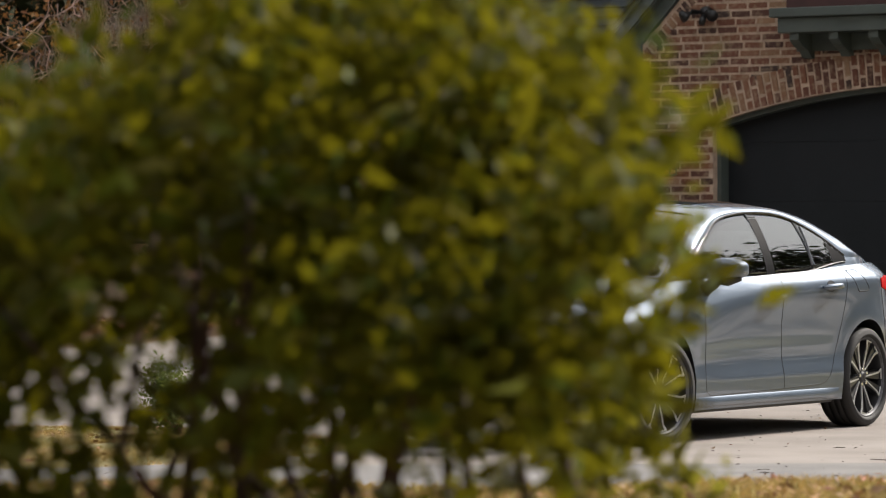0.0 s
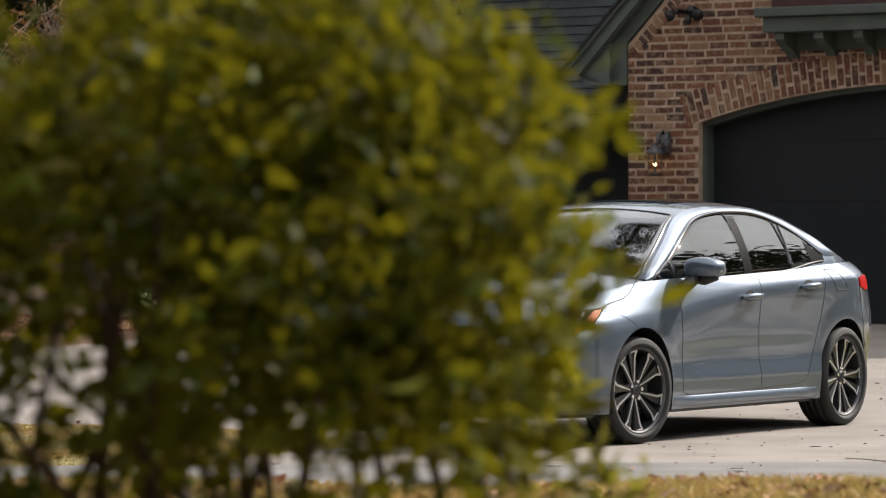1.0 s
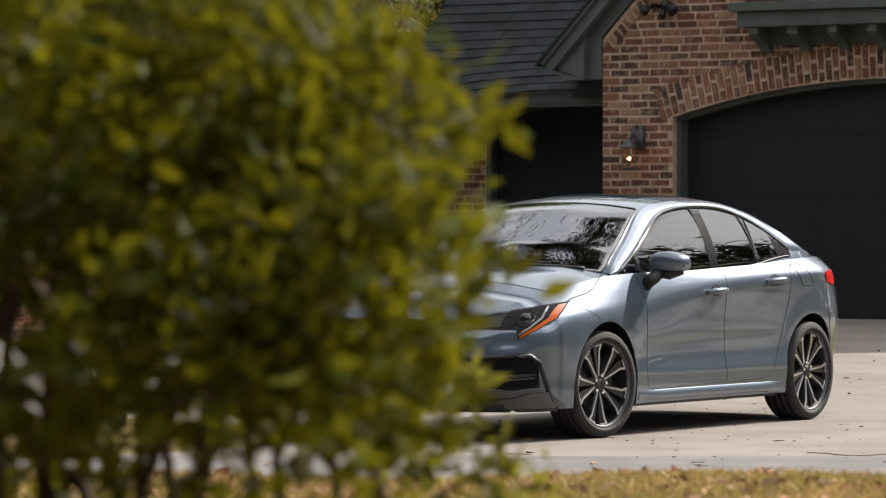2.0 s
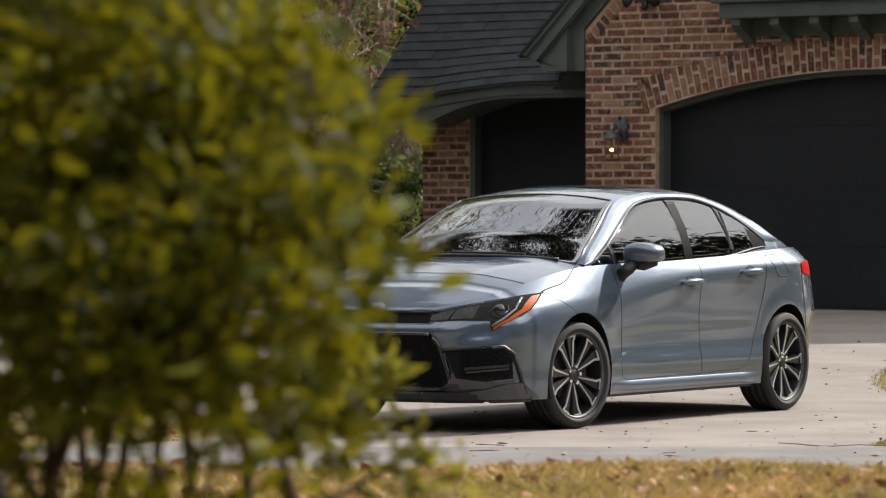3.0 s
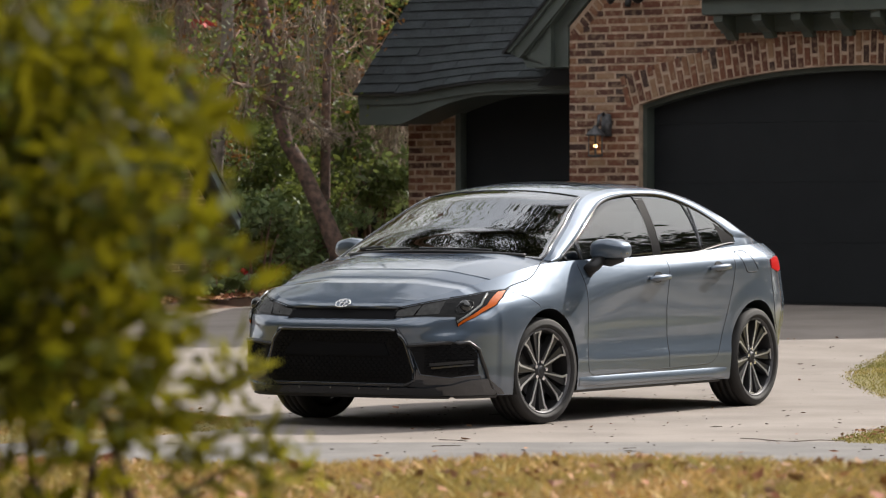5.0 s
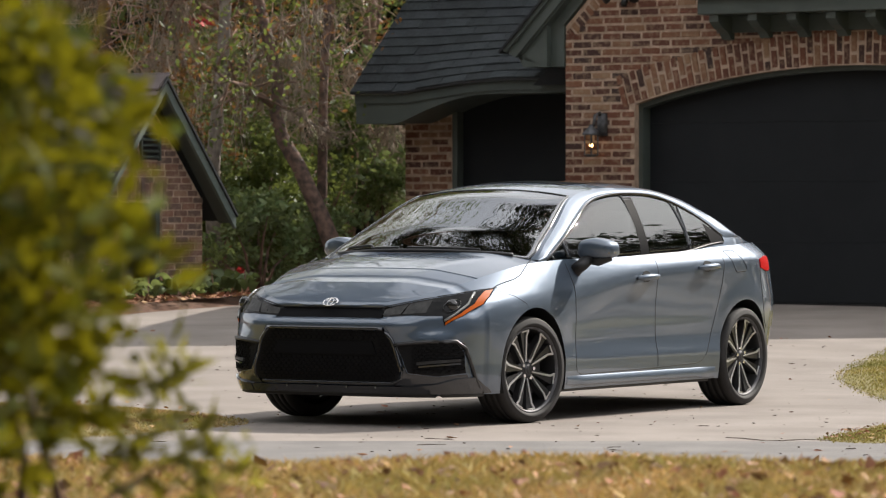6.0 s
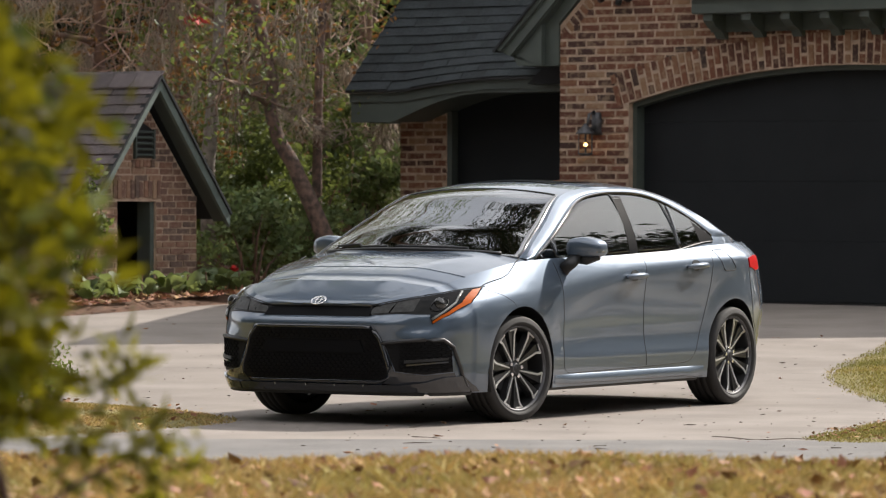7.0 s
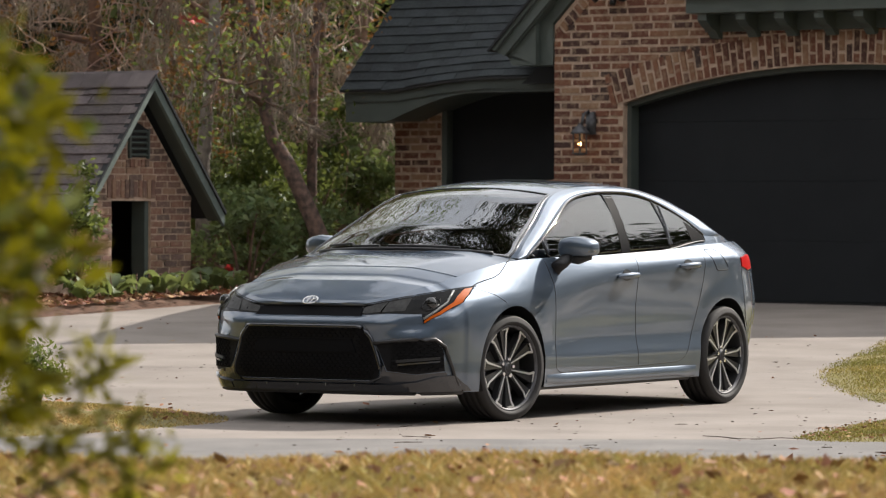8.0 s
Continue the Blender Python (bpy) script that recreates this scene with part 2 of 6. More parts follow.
def tube(bm, points, radii, sides=8):
    """A tapered limb along points."""
    rings = []
    for i, p in enumerate(points):
        d = (Vector(points[min(i + 1, len(points) - 1)]) - Vector(points[max(i - 1, 0)])).normalized()
        a = d.orthogonal().normalized()
        b = d.cross(a)
        rings.append([bm.verts.new(Vector(p) + float(radii[i]) * (math.cos(6.2832 * k / sides) * a + math.sin(6.2832 * k / sides) * b)) for k in range(sides)])
    for r, s in zip(rings, rings[1:]):
        for k in range(sides):
            bm.faces.new((r[k], r[(k + 1) % sides], s[(k + 1) % sides], s[k]))
    bm.faces.new(rings[-1])
    bm.faces.new(rings[0][::-1])
    return bm


def key(x, xs, ys):
    return float(np.interp(x, xs, ys))


def soft_key(x, xs, ys):
    """Smooth curve through keys (cubic Hermite with finite-difference slopes)."""
    xs, ys = np.asarray(xs, float), np.asarray(ys, float)
    x = min(max(x, xs[0]), xs[-1])
    s = np.gradient(ys, xs)
    i = min(int(np.searchsorted(xs, x, side="right")) - 1, len(xs) - 2)
    h = xs[i + 1] - xs[i]
    t = (x - xs[i]) / h
    return float((2 * t**3 - 3 * t * t + 1) * ys[i] + (t**3 - 2 * t * t + t) * h * s[i] + (3 * t * t - 2 * t**3) * ys[i + 1] + (t**3 - t * t) * h * s[i + 1])


def smooth_step(a, b, x):
    t = min(max((x - a) / (b - a), 0), 1)
    return t * t * (3 - 2 * t)


def leaf_cloud(points, size, rng, spread=0.5, aspect=2.2, up=0.3):
    """Folded leaves, four triangles each, at the points; returns vertices and faces."""
    n = len(points)
    P = np.asarray(points, float)
    d = rng.normal(size=(n, 3))
    d[:, 2] = d[:, 2] * 0.7 + up
    d /= np.linalg.norm(d, axis=1, keepdims=True)
    s = rng.normal(size=(n, 3))
    s -= (s * d).sum(1, keepdims=True) * d
    s /= np.linalg.norm(s, axis=1, keepdims=True)
    nrm = np.cross(d, s)
    L = (size * (1 + spread * (rng.random(n) - 0.5) * 2))[:, None]
    w = L / aspect
    v = np.stack([P, P + d * L * 0.45 + s * w * 0.5 + nrm * w * 0.18, P + d * L + nrm * w * -0.1, P + d * L * 0.45 - s * w * 0.5 + nrm * w * 0.18, P + d * L * 0.5], 1).reshape(-1, 3)
    base = np.arange(n)[:, None] * 5
    f = np.concatenate([base + (0, 1, 4), base + (1, 2, 4), base + (2, 3, 4), base + (3, 0, 4)], 0)
    return v, f


def cloud_part(name, v, f, mat, parent=None, label=""):
    me = bpy.data.meshes.new(name)
    me.vertices.add(len(v))
    me.vertices.foreach_set("co", np.asarray(v, float).ravel())
    me.loops.add(f.size)
    me.loops.foreach_set("vertex_index", f.ravel())
    me.polygons.add(len(f))
    me.polygons.foreach_set("loop_start", np.arange(len(f)) * f.shape[1])
    me.update(calc_edges=True)
    me.validate()
    me.materials.append(mat)
    ob = new(name, me)
    ob.parent = parent
    if label:
        tagged(ob, label)
    return ob

# ---- ground ----
def drive_height(x, y):
    return 0.36 * smooth_step(27.5, 41.0, y)


def ground_height(x, y):
    lawn = 0.50 * (1 - smooth_step(12.9, 17.5, y)) + 0.012 * math.sin(3.1 * x + y) * (y < 16)
    return drive_height(x, y) + lawn


def sheet(name, xs, ys, height, mat, label, category, lift=0.0):
    verts = [(x, y, height(x, y) + lift) for y in ys for x in xs]
    n = len(xs)
    faces = [(j * n + i, j * n + i + 1, (j + 1) * n + i + 1, (j + 1) * n + i) for j in range(len(ys) - 1) for i in range(n - 1)]
    return tagged(raw(name, verts, faces, mat, smooth=True), label, category, kind="structure")


def spaced(stops, steps):
    out = [stops[0]]
    for a, b, n in zip(stops, stops[1:], steps):
        out += list(np.linspace(a, b, n + 1)[1:])
    return out


def inside(poly, x, y):
    hit = False
    for (a, b), (c, d) in zip(poly, poly[1:] + poly[:1]):
        if (b > y) != (d > y) and x < (c - a) * (y - b) / (d - b) + a:
            hit = not hit
    return hit


def rounded(poly, rounds=3):
    for _ in range(rounds):
        out = []
        for (a, b), (c, d) in zip(poly, poly[1:] + poly[:1]):
            out += [(0.75 * a + 0.25 * c, 0.75 * b + 0.25 * d), (0.25 * a + 0.75 * c, 0.25 * b + 0.75 * d)]
        poly = out
    return poly


def edge_distance(poly, x, y):
    ring = np.array(poly)
    nxt = np.roll(ring, -1, axis=0)
    p = np.array((x, y))
    t = np.clip(((p - ring) * (nxt - ring)).sum(1) / ((nxt - ring) ** 2).sum(1), 0, 1)
    return np.linalg.norm(ring + t[:, None] * (nxt - ring) - p, axis=1).min()


def mound(name, poly, rise, mat, label, category, step=0.35):
    """A bed with a soft raised middle and an edge that meets the paving."""
    bm = bmesh.new()
    bm.faces.new([bm.verts.new((x, y, 0)) for x, y in poly])
    lo, hi = np.min(poly, axis=0), np.max(poly, axis=0)
    for axis in (0, 1):
        for c in np.arange(lo[axis] + step, hi[axis], step):
            co, no = [0, 0, 0], [0, 0, 0]
            co[axis], no[axis] = c, 1
            bmesh.ops.bisect_plane(bm, geom=bm.verts[:] + bm.edges[:] + bm.faces[:], plane_co=co, plane_no=no)
    ring = np.array(poly)
    nxt = np.roll(ring, -1, axis=0)
    for q in bm.verts:
        p = np.array(q.co[:2])
        t = np.clip(((p - ring) * (nxt - ring)).sum(1) / ((nxt - ring) ** 2).sum(1), 0, 1)
        far = np.linalg.norm(ring + t[:, None] * (nxt - ring) - p, axis=1).min()
        q.co.z = drive_height(*p) - 0.004 + rise * smooth_step(0, 0.45, far) + 0.01 * math.sin(5 * p[0]) * math.sin(4 * p[1]) * smooth_step(0.1, 0.5, far)
    bmesh.ops.recalc_face_normals(bm, faces=bm.faces)
    return tagged(part(name, bm, mat, smooth=True), label, category, kind="structure")


sheet("ground", spaced([-400, -20, 20, 400], [8, 60, 8]), spaced([-400, 0, 60, 500], [8, 120, 10]), ground_height, M_FLOOR, "brown dormant lawn soil and woodland floor", "ground", -0.03)
sheet("driveway", spaced([-9, 16], [50]), spaced([23.25, 47], [60]), drive_height, M_CONCRETE, "pale worn concrete driveway with fine cracks", "driveway")
sheet("road", spaced([-30, 30], [40]), spaced([15.8, 23.25], [24]), lambda x, y: 0.0, M_ROAD, "grey weathered road surface strewn with twigs", "road", 0.0)
BED_FAR = rounded([(2.70, 30.3), (2.74, 28.8), (2.86, 27.3), (3.3, 26.7), (9, 27), (10, 37), (4.2, 37), (3.3, 33.2), (2.80, 31.4)], 2)
BED_NEAR = rounded([(1.86, 23.2), (2.2, 24.2), (2.72, 25.6), (3.2, 26.0), (9, 26.3), (9, 22.95), (2.4, 22.95)], 2)
BED_LEFT = rounded([(-1.18, 25.2), (-1.5, 24.5), (-2.1, 23.5), (-3.2, 22.8), (-7, 22.6), (-7, 27.5), (-2.8, 27.6), (-1.7, 26.6)], 2)
BED_WOODS = [(-3.38, 37.2), (-1.95, 40.0), (-1.55, 41.2), (-1.3, 43.0), (-1.2, 45.6), (1.0, 60), (-40, 60), (-40, 34), (-6, 34.6)]
mound("lawn_island_1", BED_FAR, 0.03, M_BED, "grass verge beside the driveway", "lawn")
mound("lawn_island_2", BED_NEAR, 0.03, M_BED, "grass verge with leaf litter at the road", "lawn")
mound("lawn_island_3", BED_LEFT, 0.035, M_BED, "small dry grass island with leaf litter", "lawn")
mound("planting_bed", BED_WOODS, 0.08, M_MULCH, "leaf-covered planting bed at the edge of the woods", "flower bed", 1.0)
part("kerb", a_box(-0.5, 0.5, -0.06, 0.06, 0.0, 0.10, 0.015), M_CONCRETE).matrix_world = pose(-1.72, 40.55, 0.34, 0, 0, 70)
tagged(bpy.data.objects["kerb"], "short pale concrete kerb beside the bed", "kerb", kind="structure")
# saw-cut joints in the paving
for k, (p, q) in enumerate((((-4, 31.6), (8, 30.4)), ((-6, 36.6), (3, 36.0)))):
    n = 40
    verts, faces = [], []
    d = Vector((q[0] - p[0], q[1] - p[1], 0)).normalized()
    side = Vector((-d.y, d.x, 0)) * 0.006
    for i in range(n + 1):
        x, y = p[0] + (q[0] - p[0]) * i / n, p[1] + (q[1] - p[1]) * i / n
        for s in (1, -1):
            verts.append((x + s * side.x, y + s * side.y, drive_height(x, y) + 0.004))
    faces = [(2 * i, 2 * i + 1, 2 * i + 3, 2 * i + 2) for i in range(n)]
    tagged(raw("paving_joint", verts, faces, M_LINE), "narrow dark joint cut in the concrete", "paving joint", "paving joints", "structure")

# ---- garage ----
GARAGE_AT = pose(1.09, 41.45, 0.0, 0, 0, -35)
DOOR_X0, DOOR_X1, SPRING, CROWN = 0.80, 5.60, 2.285, 2.62
MID, HALF = 0.5 * (DOOR_X0 + DOOR_X1), 0.5 * (DOOR_X1 - DOOR_X0)
RADIUS = (HALF**2 + (CROWN - SPRING) ** 2) / (2 * (CROWN - SPRING))
BAND = 0.325


def arch_z(x, grow=0.0):
    r = RADIUS + grow
    return CROWN - RADIUS + math.sqrt(max(r * r - (x - MID) ** 2, 0))


garage = thing("garage", "red brick garage with green trim, dark doors and grey shingle roof", "garage", GARAGE_AT)
xs_arch = np.linspace(DOOR_X0, DOOR_X1, 41)
outline = [(0, 0.3), (0, 3.06), (3.2, 6.26), (6.4, 3.06), (6.4, 0.3), (DOOR_X1, 0.3)] + [(x, arch_z(x)) for x in xs_arch[::-1]] + [(DOOR_X0, 0.3)]
wall = part("wall", prism(outline, 0.006, 0.28), M_MORTAR, garage, "weathered red brick gable wall with wide pale joints")
xs_band = np.linspace(DOOR_X0 - 0.16, DOOR_X1 + 0.16, 41)
arch_band = part("brick_arch", prism([(x, arch_z(x, BAND)) for x in xs_band] + [(x, arch_z(x)) for x in xs_arch[::-1]], 0.001, 0.27), M_MORTAR, garage, "segmental brick arch over the wide door")
door = part("garage_door", a_box(DOOR_X0 - 0.05, DOOR_X1 + 0.05, 0.22, 0.26, 0.33, 0.37), M_BLACK, garage, "wide arched flat charcoal garage door")
part("door_backing", a_box(DOOR_X0 - 0.05, DOOR_X1 + 0.05, 0.251, 0.275, 0.37, 2.72), M_DOOR, door)
for k in range(4):
    z0, z1 = 0.375 + 0.575 * k, 0.375 + 0.575 * (k + 1) - 0.0015
    part("door_panel", a_box(DOOR_X0 - 0.05, DOOR_X1 + 0.05, 0.22, 0.25, z0, z1, 0.002), M_DOOR, door)
frame_out = [(DOOR_X0, 0.3)] + [(x, arch_z(x)) for x in xs_arch] + [(DOOR_X1, 0.3)]
inner = np.linspace(DOOR_X0 + 0.045, DOOR_X1 - 0.045, 41)
frame_in = [(DOOR_X1 - 0.045, 0.3)] + [(x, arch_z(x, -0.045)) for x in inner[::-1]] + [(DOOR_X0 + 0.045, 0.3)]
part("door_frame", prism(frame_out + frame_in, 0.08, 0.218), M_GREEN, garage, "dark green door frame")
part("side_wall", a_box(0.0, 0.26, 0.282, 9.0, 0.3, 3.0), M_MORTAR, garage)
part("back_wall", a_box(-2.73, 6.4, 8.8, 9.0, 0.3, 3.0), M_MORTAR, garage)
# wing with the single door
wing_wall = part("wing_wall", prism([(-2.73, 0.3), (-2.73, 2.30), (-2.14, 2.44), (-2.14, 0.3)], 1.126, 1.4), M_MORTAR, garage, "brick pier beside the single door")
part("wing_side_wall", a_box(-2.73, -2.50, 1.402, 8.8, 0.3, 2.4), M_MORTAR, garage)
part("wing_door", a_box(-2.14, 0.0, 1.24, 1.28, 0.33, 2.7), M_DOOR, garage, "single flat charcoal garage door")
part("wing_door_frame", a_box(-2.138, -2.075, 1.122, 1.238, 0.3, 2.5, 0.006), M_GREEN, garage, "dark green door frame")


def eave_z(x):
    return 2.14 + 0.285 * math.sin(1.5708 * min(max((x + 2.38) / 1.15, 0), 1))


def fascia_top(x):
    return 2.44 + 0.115 * math.sin(1.5708 * min(max((x + 2.25) / 1.3, 0), 1))


fx = np.linspace(-2.91, -0.02, 41)
part("fascia", prism([(x, eave_z(x)) for x in fx] + [(x, fascia_top(x) - 0.09) for x in fx[::-1]], 0.50, 0.54), M_GREEN, garage, "curved green eyebrow fascia board")
part("fascia_top", prism([(x, fascia_top(x) - 0.092) for x in fx] + [(x, fascia_top(x)) for x in fx[::-1]], 0.475, 0.52), M_GREEN, garage)
part("eave_soffit", prism([(x, eave_z(x) + 0.012) for x in fx] + [(x, eave_z(x) + 0.03) for x in fx[::-1]], 0.542, 1.35), M_GREEN, garage)
part("eave_end", a_box(-2.91, -2.87, 0.542, 6.0, 2.14, 2.43), M_GREEN, garage)


def wing_point(x, s):
    """A point of the wing's roof, s metres up the slope from the eave."""
    y = 0.43 + s * 0.7071
    lift = (fascia_top(x) + 0.01 - 2.44) * max(0.0, 1 - s / 1.25) ** 1.5
    return Vector((x, y, 2.45 + s * 0.7071 + lift))


verts, faces = [], []
for s in np.linspace(0, 6, 30):
    for x in np.linspace(-2.93, 0.0, 31):
        verts.append(wing_point(x, s) - Vector((0, 0, 0.012)))
n = 31
faces = [(j * n + i, j * n + i + 1, (j + 1) * n + i + 1, (j + 1) * n + i) for j in range(29) for i in range(n - 1)]
wing_roof = raw("wing_roof", verts, faces, M_ROOF_DARK, garage, "steep grey shingle roof with a curved eave", smooth=True)
part("roof_edge", prism([(x, fascia_top(x) + 0.002) for x in np.linspace(-2.93, -0.02, 41)] + [(x, fascia_top(x) + 0.022) for x in np.linspace(-2.93, -0.02, 41)[::-1]], 0.42, 0.50), M_BLACK, garage, "black drip edge")
SLOPE = 1.0
def rake(x, up):
    return 3.36 + SLOPE * (x + 0.10) + up


part("barge_board", prism([(-0.60, rake(-0.60, -0.05)), (3.2, rake(3.2, -0.05)), (3.2, rake(3.2, -0.20)), (-0.50, rake(-0.50, -0.20))], -0.14, -0.10), M_GREEN, garage, "sloping green barge board")
part("barge_trim", prism([(-0.63, rake(-0.63, -0.0)), (3.2, rake(3.2, -0.0)), (3.2, rake(3.2, -0.052)), (-0.60, rake(-0.60, -0.052))], -0.17, -0.10), M_GREEN, garage)
part("barge_soffit", prism([(-0.45, rake(-0.45, -0.205)), (3.2, rake(3.2, -0.205)), (3.2, rake(3.2, -0.225)), (-0.45, rake(-0.45, -0.225))], -0.12, 0.005), M_GREEN, garage)
part("frieze_board", prism([(0.0, 3.075), (3.2, 6.275), (3.2, rake(3.2, -0.228)), (0.0, rake(0.0, -0.228))], -0.03, 0.1), M_GREEN, garage, "green frieze board below the eave")
part("main_roof", prism([(-0.68, rake(-0.68, 0.035)), (3.2, rake(3.2, 0.035)), (7.08, rake(-0.68, 0.035)), (7.08, rake(-0.68, 0.0)), (3.2, rake(3.2, 0.0)), (-0.66, rake(-0.66, 0.0))], -0.19, 9.2), M_ROOF_DARK, garage, "dark shingle gable roof")
part("eave_box", prism([(-0.52, 2.80), (-0.44, 2.665), (-0.16, 2.665), (-0.16, rake(-0.16, -0.21)), (-0.50, rake(-0.50, -0.21))], -0.09, 0.30), M_GREEN, garage, "green boxed eave return")
part("eave_box_side", prism([(-0.158, 2.665), (-0.002, 2.665), (-0.002, rake(-0.002, -0.23)), (-0.158, rake(-0.158, -0.23))], -0.02, 0.30), M_GREEN, garage)
part("eave_flashing", prism([(-0.62, 2.50), (-0.10, 2.50), (-0.10, 2.66), (-0.44, 2.66)], 0.35, 0.9), M_ROOF_DARK, garage)
# canopy over the wide door, with brackets
canopy = part("canopy_beam", a_box(1.72, 4.70, -0.34, 0.0, 3.115, 3.26, 0.01), M_GREEN, garage, "green boxed canopy beam")
part("canopy_lip", a_box(1.66, 4.76, -0.40, 0.0, 3.262, 3.35, 0.01), M_GREEN, canopy)
part("canopy_panel", a_box(1.75, 4.67, -0.22, 0.0, 3.352, 4.4), M_MAROON, canopy, "dark red painted panel over the canopy")
part("canopy_backing", a_box(1.76, 4.66, -0.05, -0.012, 2.95, 3.112), M_GREEN, canopy, "green board behind the brackets")
for k in range(7):
    x = 1.83 + 0.425 * k
    prof = [(0.0, 2.88 + 0.02 * (k > 0)), (0.0, 3.113), (-0.30, 3.113), (-0.30, 3.05), (-0.22, 2.99), (-0.12, 2.95), (-0.06, 2.89)]
    bm = prism(prof, x, x + 0.10)
    bmesh.ops.transform(bm, matrix=Matrix(((0, 1, 0, 0), (1, 0, 0, 0), (0, 0, 1, 0), (0, 0, 0, 1))), verts=bm.verts)
    bmesh.ops.recalc_face_normals(bm, faces=bm.faces)
    part("bracket", bm, M_GREEN, canopy)

# wall lantern
lantern = thing("wall_lantern", "weathered grey metal wall lantern, lit, on a brick pier", "lantern", GARAGE_AT @ pose(0.40, 0.0, 0))
bm = bmesh.new()
tube(bm, [(0.04, -0.012, 1.98), (0.04, -0.012, 2.20)], [0.055, 0.05], 12)
tube(bm, [(0.04, -0.02, 2.13), (0.04, -0.07, 2.20), (0.03, -0.13, 2.18), (0.02, -0.15, 2.06)], [0.018, 0.020, 0.018, 0.014], 8)
part("bracket_arm", bm, M_PEWTER, lantern, smooth=True)
v, f = [], []
bm = bmesh.new()
tube(bm, [(0.0, -0.15, 2.09), (0.0, -0.15, 2.05), (0.0, -0.15, 2.01), (0.0, -0.15, 1.985)], [0.012, 0.045, 0.085, 0.10], 16)
part("lantern_cap", bm, M_PEWTER, lantern, smooth=True)
bm = bmesh.new()
for a in range(6):
    x, y = 0.072 * math.cos(a * 1.0472), -0.15 + 0.072 * math.sin(a * 1.0472)
    tube(bm, [(x, y, 1.80), (x, y, 1.985)], [0.006, 0.006], 6)
part("lantern_cage", bm, M_PEWTER, lantern)
part("lantern_glass", tube(bmesh.new(), [(0, -0.15, 1.80), (0, -0.15, 1.985)], [0.066, 0.066], 18), M_LANTERN_GLASS, lantern, "clear glass, tinted amber to stand for the lamplight", smooth=True)
part("lantern_base", tube(bmesh.new(), [(0, -0.15, 1.775), (0, -0.15, 1.79), (0, -0.15, 1.80)], [0.03, 0.075, 0.08], 16), M_PEWTER, lantern, smooth=True)
bm = bmesh.new()
bmesh.ops.create_uvsphere(bm, u_segments=14, v_segments=10, radius=0.017, matrix=pose(0, -0.15, 1.885))
part("bulb", bm, M_BULB, lantern, "glowing warm bulb", smooth=True)

# floodlight
flood = thing("flood_light", "dark twin-head security floodlight under the gable", "floodlight", GARAGE_AT @ pose(0.736, 0, 3.33))
part("mount", tube(bmesh.new(), [(0, 0.0, 0.03), (0, -0.05, 0.03)], [0.06, 0.05], 14), M_BLACK, flood, smooth=True)
for s in (1, -1):
    part("lamp_head", tube(bmesh.new(), [(s * 0.04, -0.06, 0.03), (s * 0.10, -0.10, 0.03), (s * 0.15, -0.15, -0.005), (s * 0.17, -0.18, -0.02)], [0.018, 0.03, 0.052, 0.058], 12), M_BLACK, flood, smooth=True)
part("sensor", tube(bmesh.new(), [(0, -0.05, 0.0), (0, -0.08, -0.05), (0, -0.10, -0.09)], [0.02, 0.035, 0.03], 10), M_BLACK, flood, smooth=True)

# ---- kennel ----
KENNEL_AT = pose(-2.42, 40.5, 0, 0, 0, 54)
kennel = thing("outbuilding", "small red brick gabled outbuilding with brown shingle roof", "outbuilding", KENNEL_AT)
KM, KS = -0.80, 1.17
K_OUT = [(-1.6, 0.3), (-1.6, 1.35), (KM, 1.35 + 0.8 * KS), (0, 1.35), (0, 0.3), (-0.60, 0.3), (-0.60, 1.32), (-1.17, 1.32), (-1.17, 0.3)]
k_wall = part("wall", prism(K_OUT, 0.006, 0.2), M_MORTAR, kennel, "red brick gable with pale joints")
part("side_wall", a_box(-1.6, -1.4, 0.202, 2.2, 0.3, 1.35), M_MORTAR, kennel)
part("side_wall", a_box(-0.2, 0.0, 0.202, 2.2, 0.3, 1.35), M_MORTAR, kennel)
# black back, sheet and floor put the unlit interior's dark into colour
part("back_wall", a_box(-1.6, 0.0, 2.2, 2.4, 0.3, 1.9), M_BLACK, kennel)
part("lining", a_box(-0.23, -0.202, 0.21, 2.19, 0.3, 1.35), M_BLACK, kennel, "black sheet that stands for the unlit interior")
part("floor", a_box(-1.39, -0.24, 0.21, 2.19, 0.3, 0.37), M_BLACK, kennel)
part("door_frame", prism([(-0.605, 0.3), (-0.605, 1.315), (-0.66, 1.315), (-0.66, 0.3)], 0.03, 0.19), M_GREEN, kennel, "green door jamb of the open doorway")


def k_slope(x, up):
    return 2.50 - KS * 1.05 * abs(x - KM) + up


for s in (1, -1):
    far = KM + s * 1.05
    part("roof_deck", prism([(KM, k_slope(KM, -0.02)), (far, k_slope(far, -0.02)), (far, k_slope(far, -0.06)), (KM, k_slope(KM, -0.06))], -0.17, 2.5), M_ROOF_DARK, kennel)
    part("barge_board", prism([(KM, k_slope(KM, -0.022)), (far, k_slope(far, -0.022)), (far, k_slope(far, -0.135)), (KM, k_slope(KM, -0.135))], -0.21, -0.172), M_GREEN_PALE, kennel, "pale green barge board")
    part("barge_lip", prism([(KM, k_slope(KM, 0.012)), (far, k_slope(far, 0.012)), (far, k_slope(far, -0.021)), (KM, k_slope(KM, -0.021))], -0.235, -0.172), M_ROOF_DARK, kennel)
    part("roof_soffit", prism([(KM, k_slope(KM, -0.062)), (far, k_slope(far, -0.062)), (far, k_slope(far, -0.08)), (KM, k_slope(KM, -0.08))], -0.168, 0.0), M_GREEN, kennel)
